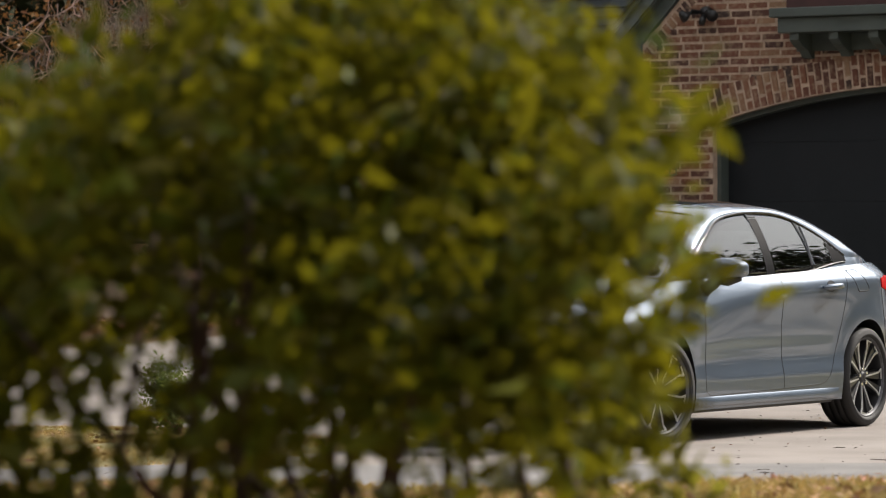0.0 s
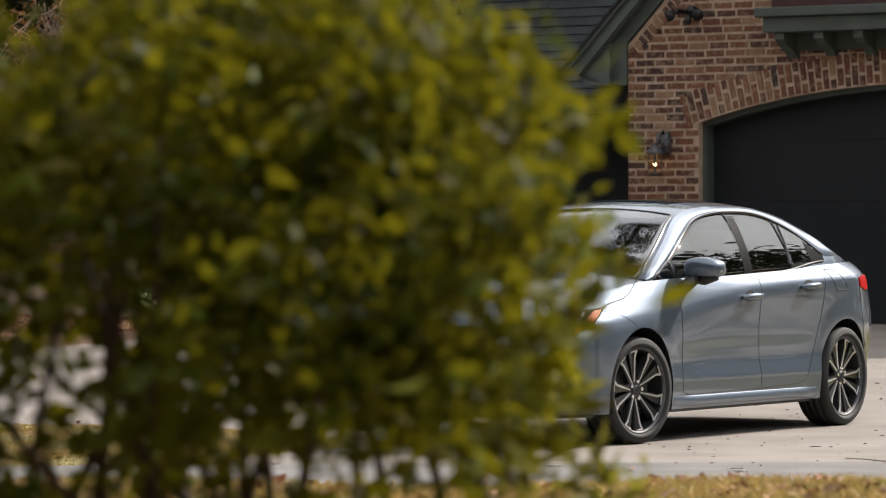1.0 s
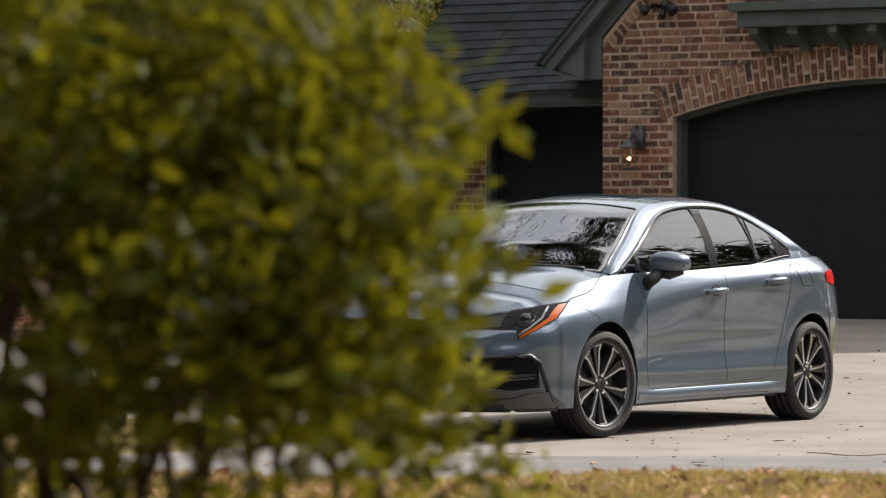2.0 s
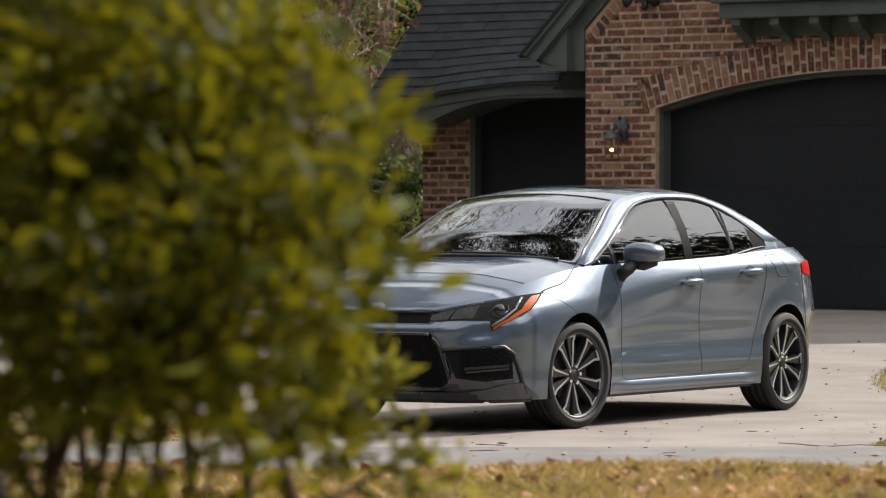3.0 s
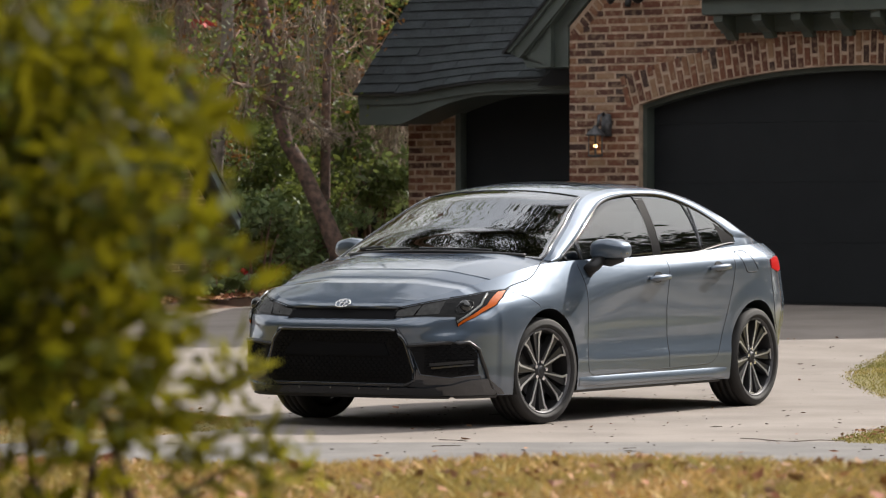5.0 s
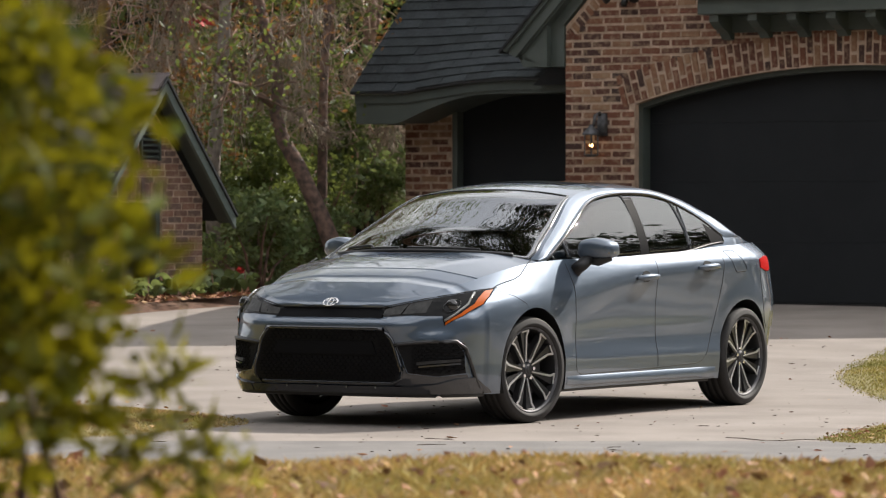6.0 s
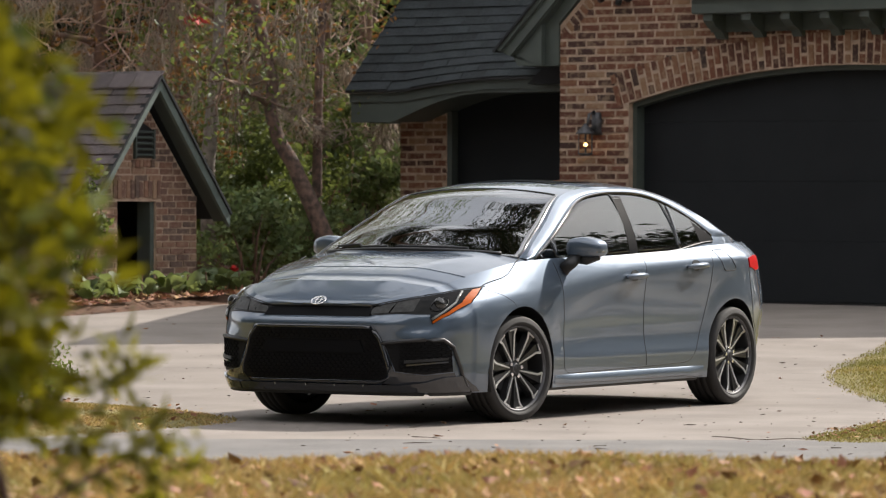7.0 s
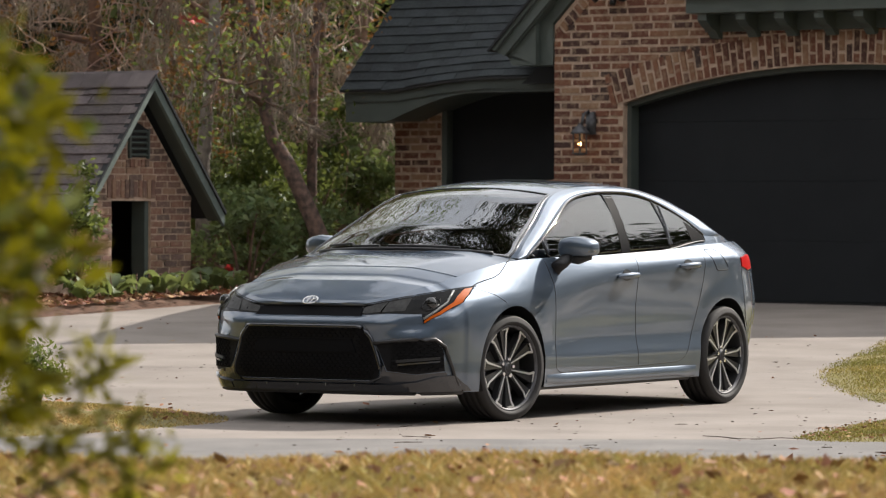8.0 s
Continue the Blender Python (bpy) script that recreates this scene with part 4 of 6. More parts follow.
for s, turn in ((1, lambda p: p), (-1, flipped)):
    vent = patch("fog_vent", turn(VENT), on_front, M_MESH, off=0.006, thick=0.02, label="black textured bumper vent")
    honeycomb("vent_net", lambda y, z: 0.575 < s * y < 0.785 and 0.325 < z < 0.485, 0.018, vent, 0.0038, 0.009)
    patch("vent_bar", turn([(0.60, 0.368), (0.785, 0.386), (0.787, 0.402), (0.60, 0.386)]), on_front, M_DARK_ALLOY, vent, off=0.018, thick=0.012, step=0.02)
    patch("vent_bar", turn([(0.61, 0.352), (0.785, 0.370), (0.785, 0.380), (0.61, 0.362)]), on_front, M_BLACK_AND_LIP_SHADE, vent, off=0.016, thick=0.010, step=0.02)
    line("vent_trim", turn([(0.47, 0.484), (0.66, 0.504), (0.772, 0.506), (0.800, 0.46), (0.815, 0.34), (0.822, 0.20)]), on_front, M_DARK_ALLOY, 0.012, 0.007, "dark satin trim round the vent")
    patch("corner_panel", turn([(0.415, 0.595), (0.478, 0.492), (0.548, 0.318), (0.70, 0.298), (0.800, 0.312), (0.815, 0.20), (0.46, 0.20), (0.46, 0.255), (0.518, 0.285), (0.525, 0.34), (0.463, 0.52)]), on_front, M_BLACK_AND_LIP_SHADE, off=0.004, thick=0.01, label="gloss black bumper corner")
    lamp = patch("headlight", turn(HEAD), on_front, M_LAMP_DARK, off=0.004, step=0.02, label="slim smoked headlight with amber side marker")
    patch("side_marker", turn(AMBER), on_front, M_AMBER, lamp, off=0.009, step=0.015, label="amber side marker lens")
    line("light_guide", turn([(0.770, 0.785), (0.782, 0.72), (0.759, 0.665), (0.722, 0.625)]), on_front, M_CLEAR, 0.008, 0.009, "clear light guide strip", lamp)
    patch("lamp_reflector", turn([(0.365, 0.655), (0.50, 0.664), (0.63, 0.672), (0.63, 0.745), (0.55, 0.728), (0.37, 0.690)]), on_front, M_LAMP_INNER, lamp, off=0.006, step=0.04, label="grey lamp unit behind the lens")
    line("lamp_rib", turn([(0.50, 0.664), (0.52, 0.722)]), on_front, M_LAMP_DARK, 0.004, 0.007, parent=lamp)
    bm = bmesh.new()
    x, y, z = on_front(s * 0.728, 0.712, 0.004)
    bmesh.ops.create_uvsphere(bm, u_segments=20, v_segments=12, radius=0.040, matrix=pose(x, y, z) @ Matrix.Diagonal((0.6, 1, 1, 1)))
    part("projector", bm, M_PROJECTOR, lamp, "round projector lens", smooth=True)
    line("projector_ring", turn([(0.728 + 0.031 * math.cos(a), 0.712 + 0.036 * math.sin(a)) for a in np.linspace(0, 6.283, 17)]), on_front, M_DARK_ALLOY, 0.003, 0.012, "thin dull ring round the lens", lamp)
# the lip is body colour; its shade is put in by the dark material
patch("lip", [(-0.83, 0.196), (-0.835, 0.228), (-0.5, 0.240), (0.5, 0.240), (0.835, 0.228), (0.83, 0.196)], on_front, M_BLACK_AND_LIP_SHADE, off=0.014, thick=0.02, step=0.06, label="body-colour lower lip spoiler, its shade put into a dark colour")
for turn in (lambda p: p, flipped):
    patch("lip_corner", turn([(0.56, 0.236), (0.70, 0.256), (0.775, 0.285), (0.820, 0.292), (0.835, 0.225), (0.836, 0.196), (0.56, 0.196)]), on_front, M_BLACK_AND_LIP_SHADE, off=0.018, thick=0.024, step=0.03, label="raised corner of the lip, darkened to stand for shade")
line("lip_edge", [(-0.82, 0.192), (0.82, 0.192)], on_front, M_BLACK, 0.016, -0.004)
# small blocks for pale marks along the lip
for y in (-0.28, -0.06, 0.14, 0.34):
    x, yy, z = on_front(y, 0.236, 0.012)
    part("lip_stud", a_box(x - 0.01, x + 0.008, y - 0.004, y + 0.004, z - 0.008, z + 0.006, 0.002), M_CLEAR, car)
ring = []
for k in range(33):
    a = 6.283185 * k / 32
    ring.append((0.048 * math.cos(a), 0.726 + 0.022 * math.sin(a)))


def on_hood_front(y, z, lift):
    return (2.262 - (z - 0.70) * 1.4 - 0.35 * y * y + lift, y, z + 0.4 * lift)


badge = line("badge", ring, on_hood_front, M_CHROME, 0.0042, 0.008, "plain oval chrome badge", fine=1.0)
line("badge_loop", [(0.016 * math.cos(6.283185 * k / 24), 0.726 + 0.020 * math.sin(6.283185 * k / 24)) for k in range(25)], on_hood_front, M_CHROME, 0.0035, 0.008, parent=badge, fine=1.0)
line("badge_bar", [(0.036 * math.cos(6.283185 * k / 24), 0.736 + 0.008 * math.sin(6.283185 * k / 24)) for k in range(25)], on_hood_front, M_CHROME, 0.0035, 0.008, parent=badge, fine=1.0)

# bonnet gap
for s in (1, -1):
    line("hood_gap", [(1.215, 0.972), (1.27, 0.950), (1.33, 0.918), (1.40, 0.882), (1.47, 0.860), (1.56, 0.843), (1.63, 0.828), (1.70, 0.806)], on_side(s), M_LINE, 0.0035)
line("hood_gap", [(-0.806, 0.812), (-0.703, 0.778), (-0.551, 0.744), (-0.345, 0.700), (0.345, 0.700), (0.551, 0.744), (0.703, 0.778), (0.806, 0.812)], on_front, M_LINE, 0.0035)

# sides
for s in (1, -1):
    S, C = on_side(s), on_cabin(s)
    line("door_gap", [(0.872, 0.95), (0.858, 0.80), (0.848, 0.617), (0.850, 0.34), (0.835, 0.295), (0.79, 0.274), (0.73, 0.272), (-0.193, 0.284), (-0.68, 0.294), (-0.76, 0.310), (-0.81, 0.345), (-0.87, 0.434), (-0.93, 0.56), (-0.985, 0.687), (-1.025, 0.80), (-1.043, 0.905), (-1.05, 1.01)], S, M_LINE, 0.0027, -0.0004)
    line("door_gap", [(-0.195, 0.985), (-0.18, 0.85), (-0.155, 0.67), (-0.165, 0.50), (-0.185, 0.29)], S, M_LINE, 0.0027, -0.0004)
    line("fuel_flap_gap", [(-1.105, 1.005), (-1.23, 1.010), (-1.25, 1.0), (-1.355, 0.895), (-1.34, 0.873), (-1.215, 0.870), (-1.195, 0.882), (-1.105, 1.005)], S, M_LINE, 0.003)
    line("bumper_gap", [(-1.60, 0.885), (-1.63, 0.70), (-1.66, 0.55), (-1.70, 0.50)], S, M_LINE, 0.003)
    line("bumper_gap", [(1.66, 0.79), (1.55, 0.76), (1.46, 0.715), (1.44, 0.69)], S, M_LINE, 0.002, -0.0006)
    rows = []
    for x in np.linspace(0.96, -0.93, 48):
        out = 0.015 * smooth_step(0.93, 0.70, x) * smooth_step(-0.90, -0.74, x)
        drop = 0.012 * smooth_step(-0.66, -0.80, x)
        base = side_y(x, 0.27)
        rows.append([(x, s * (base - 0.004), 0.270), (x, s * (base + 0.001 + 0.2 * out), 0.262), (x, s * (base - 0.002 + out), 0.216 - drop), (x, s * (base - 0.010 + out), 0.206 - drop), (x, s * (base - 0.07), 0.203 - drop), (x, s * (base - 0.12), 0.21)])
    v, f = skin([rows], False)
    raw("side_skirt", v, f if s > 0 else [q[::-1] for q in f], M_PAINT, car, "body-colour side skirt", smooth=True)
    line("sill_trim", [(1.03, 0.955)] + [(x, sill_z(x) - 0.004) for x in np.linspace(1.0, DLO_BACK + 0.02, 30)], C, M_BLACK, 0.007, 0.002, "satin black window sill moulding")
    line("header_trim", [(x, header_z(x)) for x in np.linspace(1.03, DLO_BACK, 44)], C, M_BLACK_AND_LIP_SHADE, 0.009, 0.002)
    patch("door_pillar", [(-0.105, 0.990), (-0.215, 0.996), (-0.325, 1.352), (-0.215, 1.350)], C, M_SATIN, off=0.005, label="satin black centre pillar trim")
    line("window_divider", [(-0.77, 1.022), (-0.86, 1.285)], C, M_BLACK_AND_LIP_SHADE, 0.011, 0.003)
    line("window_divider", [(0.775, 0.966), (0.795, 1.09)], C, M_BLACK_AND_LIP_SHADE, 0.011, 0.003)
    line("window_divider", [(0.93, 0.966), (0.97, 0.99)], C, M_BLACK_AND_LIP_SHADE, 0.010, 0.003)
    patch("quarter_trim", [(-1.09, 1.052), (-1.20, 1.062), (-1.27, 1.070), (-1.27, 1.098), (-1.17, 1.150), (-1.09, 1.192)], C, M_SATIN, off=0.005, label="black quarter window panel")
    for x0, z0 in ((-0.030, 0.850), (-0.825, 0.905)):
        # raised dark plate painted for the shade in the handle cup
        patch("handle_recess", [(x0 + 0.055 * math.cos(a), z0 + 0.005 + 0.036 * math.sin(a)) for a in np.linspace(0, 6.0, 14)], S, M_LINE, off=0.005, thick=0.010, step=0.04)
        grip = tube(bmesh.new(), [S(x0 + dx, z0 + dz, l) for dx, dz, l in ((0.115, -0.004, 0.006), (0.08, 0.0, 0.032), (0.0, 0.003, 0.042), (-0.08, 0.004, 0.034), (-0.115, 0.002, 0.008))], [0.012, 0.019, 0.020, 0.019, 0.012], 10)
        part("door_handle", grip, M_PAINT, car, "body-colour pull handle", smooth=True)
    patch("tail_light", [(-1.60, 0.950), (-1.80, 0.968), (-2.05, 0.965), (-2.10, 0.89), (-1.78, 0.868), (-1.61, 0.893)], S, M_RED, off=0.007, label="red wraparound tail light")
    # door mirror
    mirror = bmesh.new()
    bmesh.ops.create_uvsphere(mirror, u_segments=28, v_segments=18, radius=1.0)
    for q in mirror.verts:
        x, y, z = q.co
        e = 0.62
        x, y, z = (math.copysign(abs(c) ** e, c) for c in (x, y, z))
        out = 0.5 + 0.5 * y
        q.co = (0.700 + 0.085 * x - 0.035 * out, s * (0.935 + 0.115 * y), 1.028 + (0.068 - 0.012 * out) * z + 0.012 * (1 - abs(y)))
    shell = part("door_mirror", mirror, M_PAINT, car, "body-colour door mirror housing", smooth=True)
    part("mirror_stalk", tube(bmesh.new(), [(0.78, s * 0.82, 0.90), (0.76, s * 0.865, 0.94), (0.725, s * 0.90, 0.985)], [0.045, 0.04, 0.035], 12), M_BLACK, shell, smooth=True)
    part("mirror_base", tube(bmesh.new(), [(0.715, s * 0.855, 0.972), (0.70, s * 0.94, 0.964), (0.69, s * 1.025, 0.98)], [0.028, 0.035, 0.02], 10), M_BLACK, shell, smooth=True)
    part("mirror_indicator", tube(bmesh.new(), [(0.755, s * 0.98, 1.015), (0.725, s * 1.025, 1.012), (0.675, s * 1.048, 1.012)], [0.006, 0.012, 0.007], 8), M_CLEAR, shell, "clear indicator strip", smooth=True)

# glass edges, roof panel, wipers
for rows, name in ((rows_between(1.14, roof_x1), "screen_seal"), (rows_between(back_at, -1.98), "rear_seal")):
    e = 1 if name == "screen_seal" else 9
    loop = [Vector(p) for p in rows[0][e : 49 - e]] + [Vector(r[48 - e]) for r in rows] + [Vector(p) for p in rows[-1][48 - e : e - 1 : -1]] + [Vector(r[e]) for r in rows[::-1]]
    part(name, tube(bmesh.new(), [p + Vector((0, 0, 0.001)) for p in loop], [0.009] * len(loop), 6), M_BLACK_AND_LIP_SHADE, car, smooth=True)
sun_rows = [r for x, r in zip(SIDE_XS, top) if -0.60 < x < 0.10]
v, f = skin([[[(x, y, z + 0.004) for x, y, z in r[8:41]] for r in sun_rows]], False)
raw("sunroof", v, f, M_BLACK_AND_LIP_SHADE, car, "dark glass roof panel", smooth=True)


def screen_point(a, b):
    """Windscreen point: a across (-1 to 1), b up from the base (0 to 1)."""
    rows = rows_between(1.10, roof_x1)
    r = rows[int(b * (len(rows) - 1))]
    y = a * r[4][1]
    k = 24 - 24 * y / r[0][1]
    i = min(int(k), 47)
    return Vector(r[i]).lerp(Vector(r[i + 1]), k - i)


for a0, a1, b1 in ((0.66, -0.12, 0.02), (-0.22, -0.92, 0.05)):
    pts = [screen_point(a0 + (a1 - a0) * t, b1 * (0.3 + 0.7 * t)) + Vector((0.016, 0, 0.008)) for t in np.linspace(0, 1, 12)]
    blade = part("wiper", tube(bmesh.new(), pts, [0.008] * 12, 6), M_BLACK, car, "black wiper blade")
cowl = [r for x, r in zip(SIDE_XS, top) if x > 1.06]
pts = [Vector(p) + Vector((0.02, 0, 0.004)) for p in cowl[1][4:45]]
part("cowl", tube(bmesh.new(), pts, [0.012] * len(pts), 8), M_BLACK, car, "black cowl panel", smooth=True)
part("roof_antenna", prism([(-0.86, 1.40), (-0.98, 1.395), (-0.96, 1.45), (-0.93, 1.455)], -0.012, 0.012), M_BLACK, car)

# cabin interior
part("dashboard", a_box(0.62, 1.02, -0.66, 0.66, 0.70, 0.93, 0.04), M_SEAT, car, smooth=True)
part("cabin_floor", a_box(-1.6, 1.0, -0.72, 0.72, 0.22, 0.34), M_SEAT, car)
part("rear_bench", a_box(-1.35, -0.75, -0.62, 0.62, 0.34, 0.58, 0.05), M_SEAT, car, smooth=True)
bm = a_box(-0.10, 0.05, -0.62, 0.62, 0, 0.55, 0.05)
bmesh.ops.transform(bm, matrix=pose(-1.30, 0, 0.55, 0, -22, 0), verts=bm.verts)
part("rear_backrest", bm, M_SEAT, car, smooth=True)
for y in (0.36, -0.36):
    seat = part("seat", a_box(-0.30, 0.25, y - 0.24, y + 0.24, 0.34, 0.56, 0.05), M_SEAT, car, smooth=True)
    bm = a_box(-0.07, 0.07, y - 0.24, y + 0.24, 0, 0.58, 0.05)
    bmesh.ops.transform(bm, matrix=pose(-0.26, 0, 0.52, 0, -18, 0), verts=bm.verts)
    part("backrest", bm, M_SEAT, seat, smooth=True)
    part("headrest", a_box(-0.53, -0.44, y - 0.13, y + 0.13, 1.09, 1.26, 0.035), M_SEAT, seat, smooth=True)
bm = tube(bmesh.new(), [(0.02 * 0, 0.185 * math.cos(a), 0.185 * math.sin(a)) for a in np.linspace(0, 6.283, 33)], [0.015] * 33, 8)
bmesh.ops.transform(bm, matrix=pose(0.50, 0.36, 0.86, 0, 25, 0), verts=bm.verts)
part("steering_wheel", bm, M_BLACK, car, smooth=True)


# wheels
def lathe(profile, sides=48):
    """Turned about the y axis; profile of (radius, y)."""
    verts, faces = [], []
    n = len(profile)
    for i in range(sides):
        a = 6.283185 * i / sides
        verts += [(r * math.cos(a), y, r * math.sin(a)) for r, y in profile]
    for i in range(sides):
        j = (i + 1) % sides
        faces += [(i * n + k, i * n + k + 1, j * n + k + 1, j * n + k) for k in range(n - 1)]
    return verts, faces


def spoke_bar(bm, r0, a0, r1, a1, w0, w1, y0, y1, depth):
    """A tapered bar from (r0, a0) to (r1, a1) in the wheel's plane, its face at y0 to y1."""
    p0, p1 = Vector((r0 * math.cos(a0), 0, r0 * math.sin(a0))), Vector((r1 * math.cos(a1), 0, r1 * math.sin(a1)))
    side = Vector((-(p1 - p0).z, 0, (p1 - p0).x)).normalized()
    ends = []
    for p, w, y in ((p0, w0, y0), (p1, w1, y1)):
        ends.append([bm.verts.new((p + side * w * h) + Vector((0, y - d, 0))) for h, d in ((-0.62, depth), (-0.5, 0.002), (0.5, 0.002), (0.62, depth))])
    for i in range(4):
        bm.faces.new((ends[0][i], ends[0][(i + 1) % 4], ends[1][(i + 1) % 4], ends[1][i]))
    bm.faces.new(ends[0][::-1])
    bm.faces.new(ends[1])


def wheel(m):
    v, f = lathe([(0.20, -0.09), (0.232, -0.085), (0.236, 0.06), (0.242, 0.085)], 72)
    rim = raw("wheel", v, f, M_DARK_ALLOY, car, "alloy wheel with machined twin spokes", smooth=True)
    rim.matrix_local = m
    v, f = lathe([(0.241, 0.085), (0.247, 0.097), (0.253, 0.100), (0.257, 0.097), (0.258, 0.088)], 72)
    raw("rim_lip", v, f, M_PEWTER, rim, "bright machined rim lip", smooth=True)
    prof = [(0.246, -0.09), (0.265, -0.108), (0.298, -0.112), (0.312, -0.098), (0.318, -0.075)]
    for g in (-0.045, 0.0, 0.045):
        prof += [(0.318, g - 0.006), (0.311, g - 0.004), (0.311, g + 0.004), (0.318, g + 0.006)]
    prof += [(0.318, 0.075), (0.312, 0.098), (0.298, 0.112), (0.283, 0.111), (0.281, 0.113), (0.272, 0.112), (0.262, 0.106), (0.256, 0.096)]
    v, f = lathe(prof, 72)
    raw("tyre", v, f, M_RUBBER, rim, "black low-profile tyre", smooth=True)
    v, f = lathe([(0.0, 0.03), (0.165, 0.03), (0.165, 0.0), (0.0, 0.0)], 40)
    raw("brake_disc", v, f, M_DARK_ALLOY, rim)
    v, f = lathe([(0.226, -0.02), (0.10, -0.03)], 40)
    raw("barrel_back", v, f, M_BLACK, rim)
    for k in range(5):
        c = 6.283185 * k / 5 + 0.35
        for h in (1, -1):
            bm = bmesh.new()
            spoke_bar(bm, 0.040, c + h * 0.36, 0.243, c + h * 0.215, 0.026, 0.060, 0.062, 0.080, 0.040)
            spoke = part("spoke", bm, M_SPOKE, rim)
            bm = bmesh.new()
            spoke_bar(bm, 0.050, c + h * 0.20, 0.205, c + h * 0.300, 0.007, 0.011, 0.068, 0.086, 0.006)
            spoke_bar(bm, 0.203, c + h * 0.302, 0.238, c + h * 0.365, 0.011, 0.014, 0.086, 0.090, 0.006)
            spoke_bar(bm, 0.237, c + h * 0.385, 0.237, c + h * 0.11, 0.009, 0.007, 0.090, 0.090, 0.006)
            part("spoke_face", bm, M_SILVER, rim, "bright machined spoke edges")
        bm = bmesh.new()
        bmesh.ops.create_cone(bm, cap_ends=True, segments=8, radius1=0.011, radius2=0.009, depth=0.03, matrix=pose(0.052 * math.cos(c + 0.63), 0.062, 0.052 * math.sin(c + 0.63), 90, 0, 0))
        part("wheel_nut", bm, M_CHROME, rim)
    v, f = lathe([(0.0, 0.076), (0.026, 0.075), (0.031, 0.068), (0.045, 0.064), (0.068, 0.058), (0.072, 0.03)], 32)
    raw("hub", v, f, M_DARK_ALLOY, rim, smooth=True)
    v, f = lathe([(0.024, 0.077), (0.029, 0.076), (0.030, 0.072)], 32)
    raw("hub_ring", v, f, M_PEWTER, rim, smooth=True)
    return rim


for x, y, turn in ((AXLE, 0.765, -8), (AXLE, -0.765, 172), (-AXLE, 0.77, 0), (-AXLE, -0.77, 180)):
    wheel(pose(x, y, 0.318, 0, 0, turn) @ pose(0, 0, 0, 0, 20 * x, 0))
for x in (AXLE, -AXLE):
    for s in (1, -1):
        verts, faces = [], []
        for k in range(25):
            a = math.pi * (-0.12 + 1.24 * k / 24)
            for y in (0.45, 0.874):
                yy = min(y, side_y(x + ARCH_R * math.cos(a), 0.6) - 0.004)
                verts.append((x + (ARCH_R + 0.004) * math.cos(a), s * yy, ARCH_Z + (ARCH_R + 0.004) * math.sin(a)))
        faces = [(2 * k, 2 * k + 1, 2 * k + 3, 2 * k + 2) for k in range(24)]
        raw("wheel_arch_liner", verts, faces, M_BLACK, car, smooth=True)
        part("inner_wing", a_box(x - 0.40, x + 0.40, s * 0.45 - 0.01, s * 0.45 + 0.01, 0.20, 0.70), M_BLACK, car)
part("underbody", a_box(-0.95, 0.95, -0.82, 0.82, 0.17, 0.215, 0.01), M_BLACK, car)
part("underbody", a_box(1.70, 2.12, -0.60, 0.60, 0.185, 0.22, 0.01), M_BLACK, car)
part("underbody", a_box(-1.98, -1.72, -0.55, 0.55, 0.20, 0.25, 0.01), M_BLACK, car)
part("subframe", a_box(0.95, 1.72, -0.44, 0.44, 0.19, 0.40), M_BLACK, car)
part("subframe", a_box(-1.72, -0.95, -0.44, 0.44, 0.19, 0.40), M_BLACK, car)

# ---- plants ----
rng = np.random.default_rng(4)


def clusters(centres, per, radius, flat=0.8):
    c = np.repeat(np.asarray(centres, float), per, axis=0)
    return c + rng.normal(size=c.shape) * radius * np.array([1, 1, flat])


# the broad shrub beside the lawn
shrub = thing("shrub", "broad leafy evergreen shrub with yellow-green glossy leaves", "shrub", pose(-1.44, 6.55, 0.46))


def crown_edge(z):
    return key(z, [0.25, 0.42, 0.61, 0.69, 0.78, 0.89, 0.99, 1.05, 1.13, 1.28, 1.45], [0.74, 0.77, 0.79, 0.82, 0.85, 0.82, 0.85, 0.78, 0.60, 0.34, 0.05])


centres = []
while len(centres) < 350:
    x, y, z = rng.random(3) * (2.0, 1.3, 1.45) + (-1.1, -0.7, 0.12)
    crest = key(x, [-1.1, -0.2, 0.08, 0.2, 0.42, 0.6], [0.95, 0.98, 1.06, 1.28, 1.45, 1.42])
    if x > crown_edge(z) - 0.09 - 0.10 * max(y + 0.3, 0) or z > crest or abs(y) > 0.75 * math.sqrt(max(0.0, 1 - (z / 1.6) ** 4)):
        continue
    low = key(z, [0.1, 0.35, 0.55, 0.75], [0.28, 0.52, 0.85, 1.0] if x > 0.55 else [0.22, 0.28, 0.44, 1.0])
    if rng.random() < low:
        centres.append((x, y, z))
pts = clusters(centres, 62, 0.065)
v, f = leaf_cloud(pts, 0.052, rng, up=0.5)
cloud_part("leaves", v, f, M_LEAF_BUSH, shrub, "dense yellow-green leaves")
sprig = clusters([(x, y, z) for x, y, z in ((0.90, 0.68, 0.44), (0.86, 0.70, 0.51), (0.84, 0.68, 0.40), (0.97, 0.66, 0.42), (0.89, 0.71, 0.56), (0.80, 0.68, 0.40), (0.76, 0.73, 0.46), (0.93, 0.68, 0.36), (0.98, 0.68, 0.33))], 26, 0.026)
sprig[:, 0] -= 0.05
v, f = leaf_cloud(sprig, 0.055, rng, aspect=3.2, up=0.6)
tagged(cloud_part("low_sprig", v, f, M_LEAF_LIT, shrub), "low side sprig of leaves", kind="stuff")
edge_sprigs = []
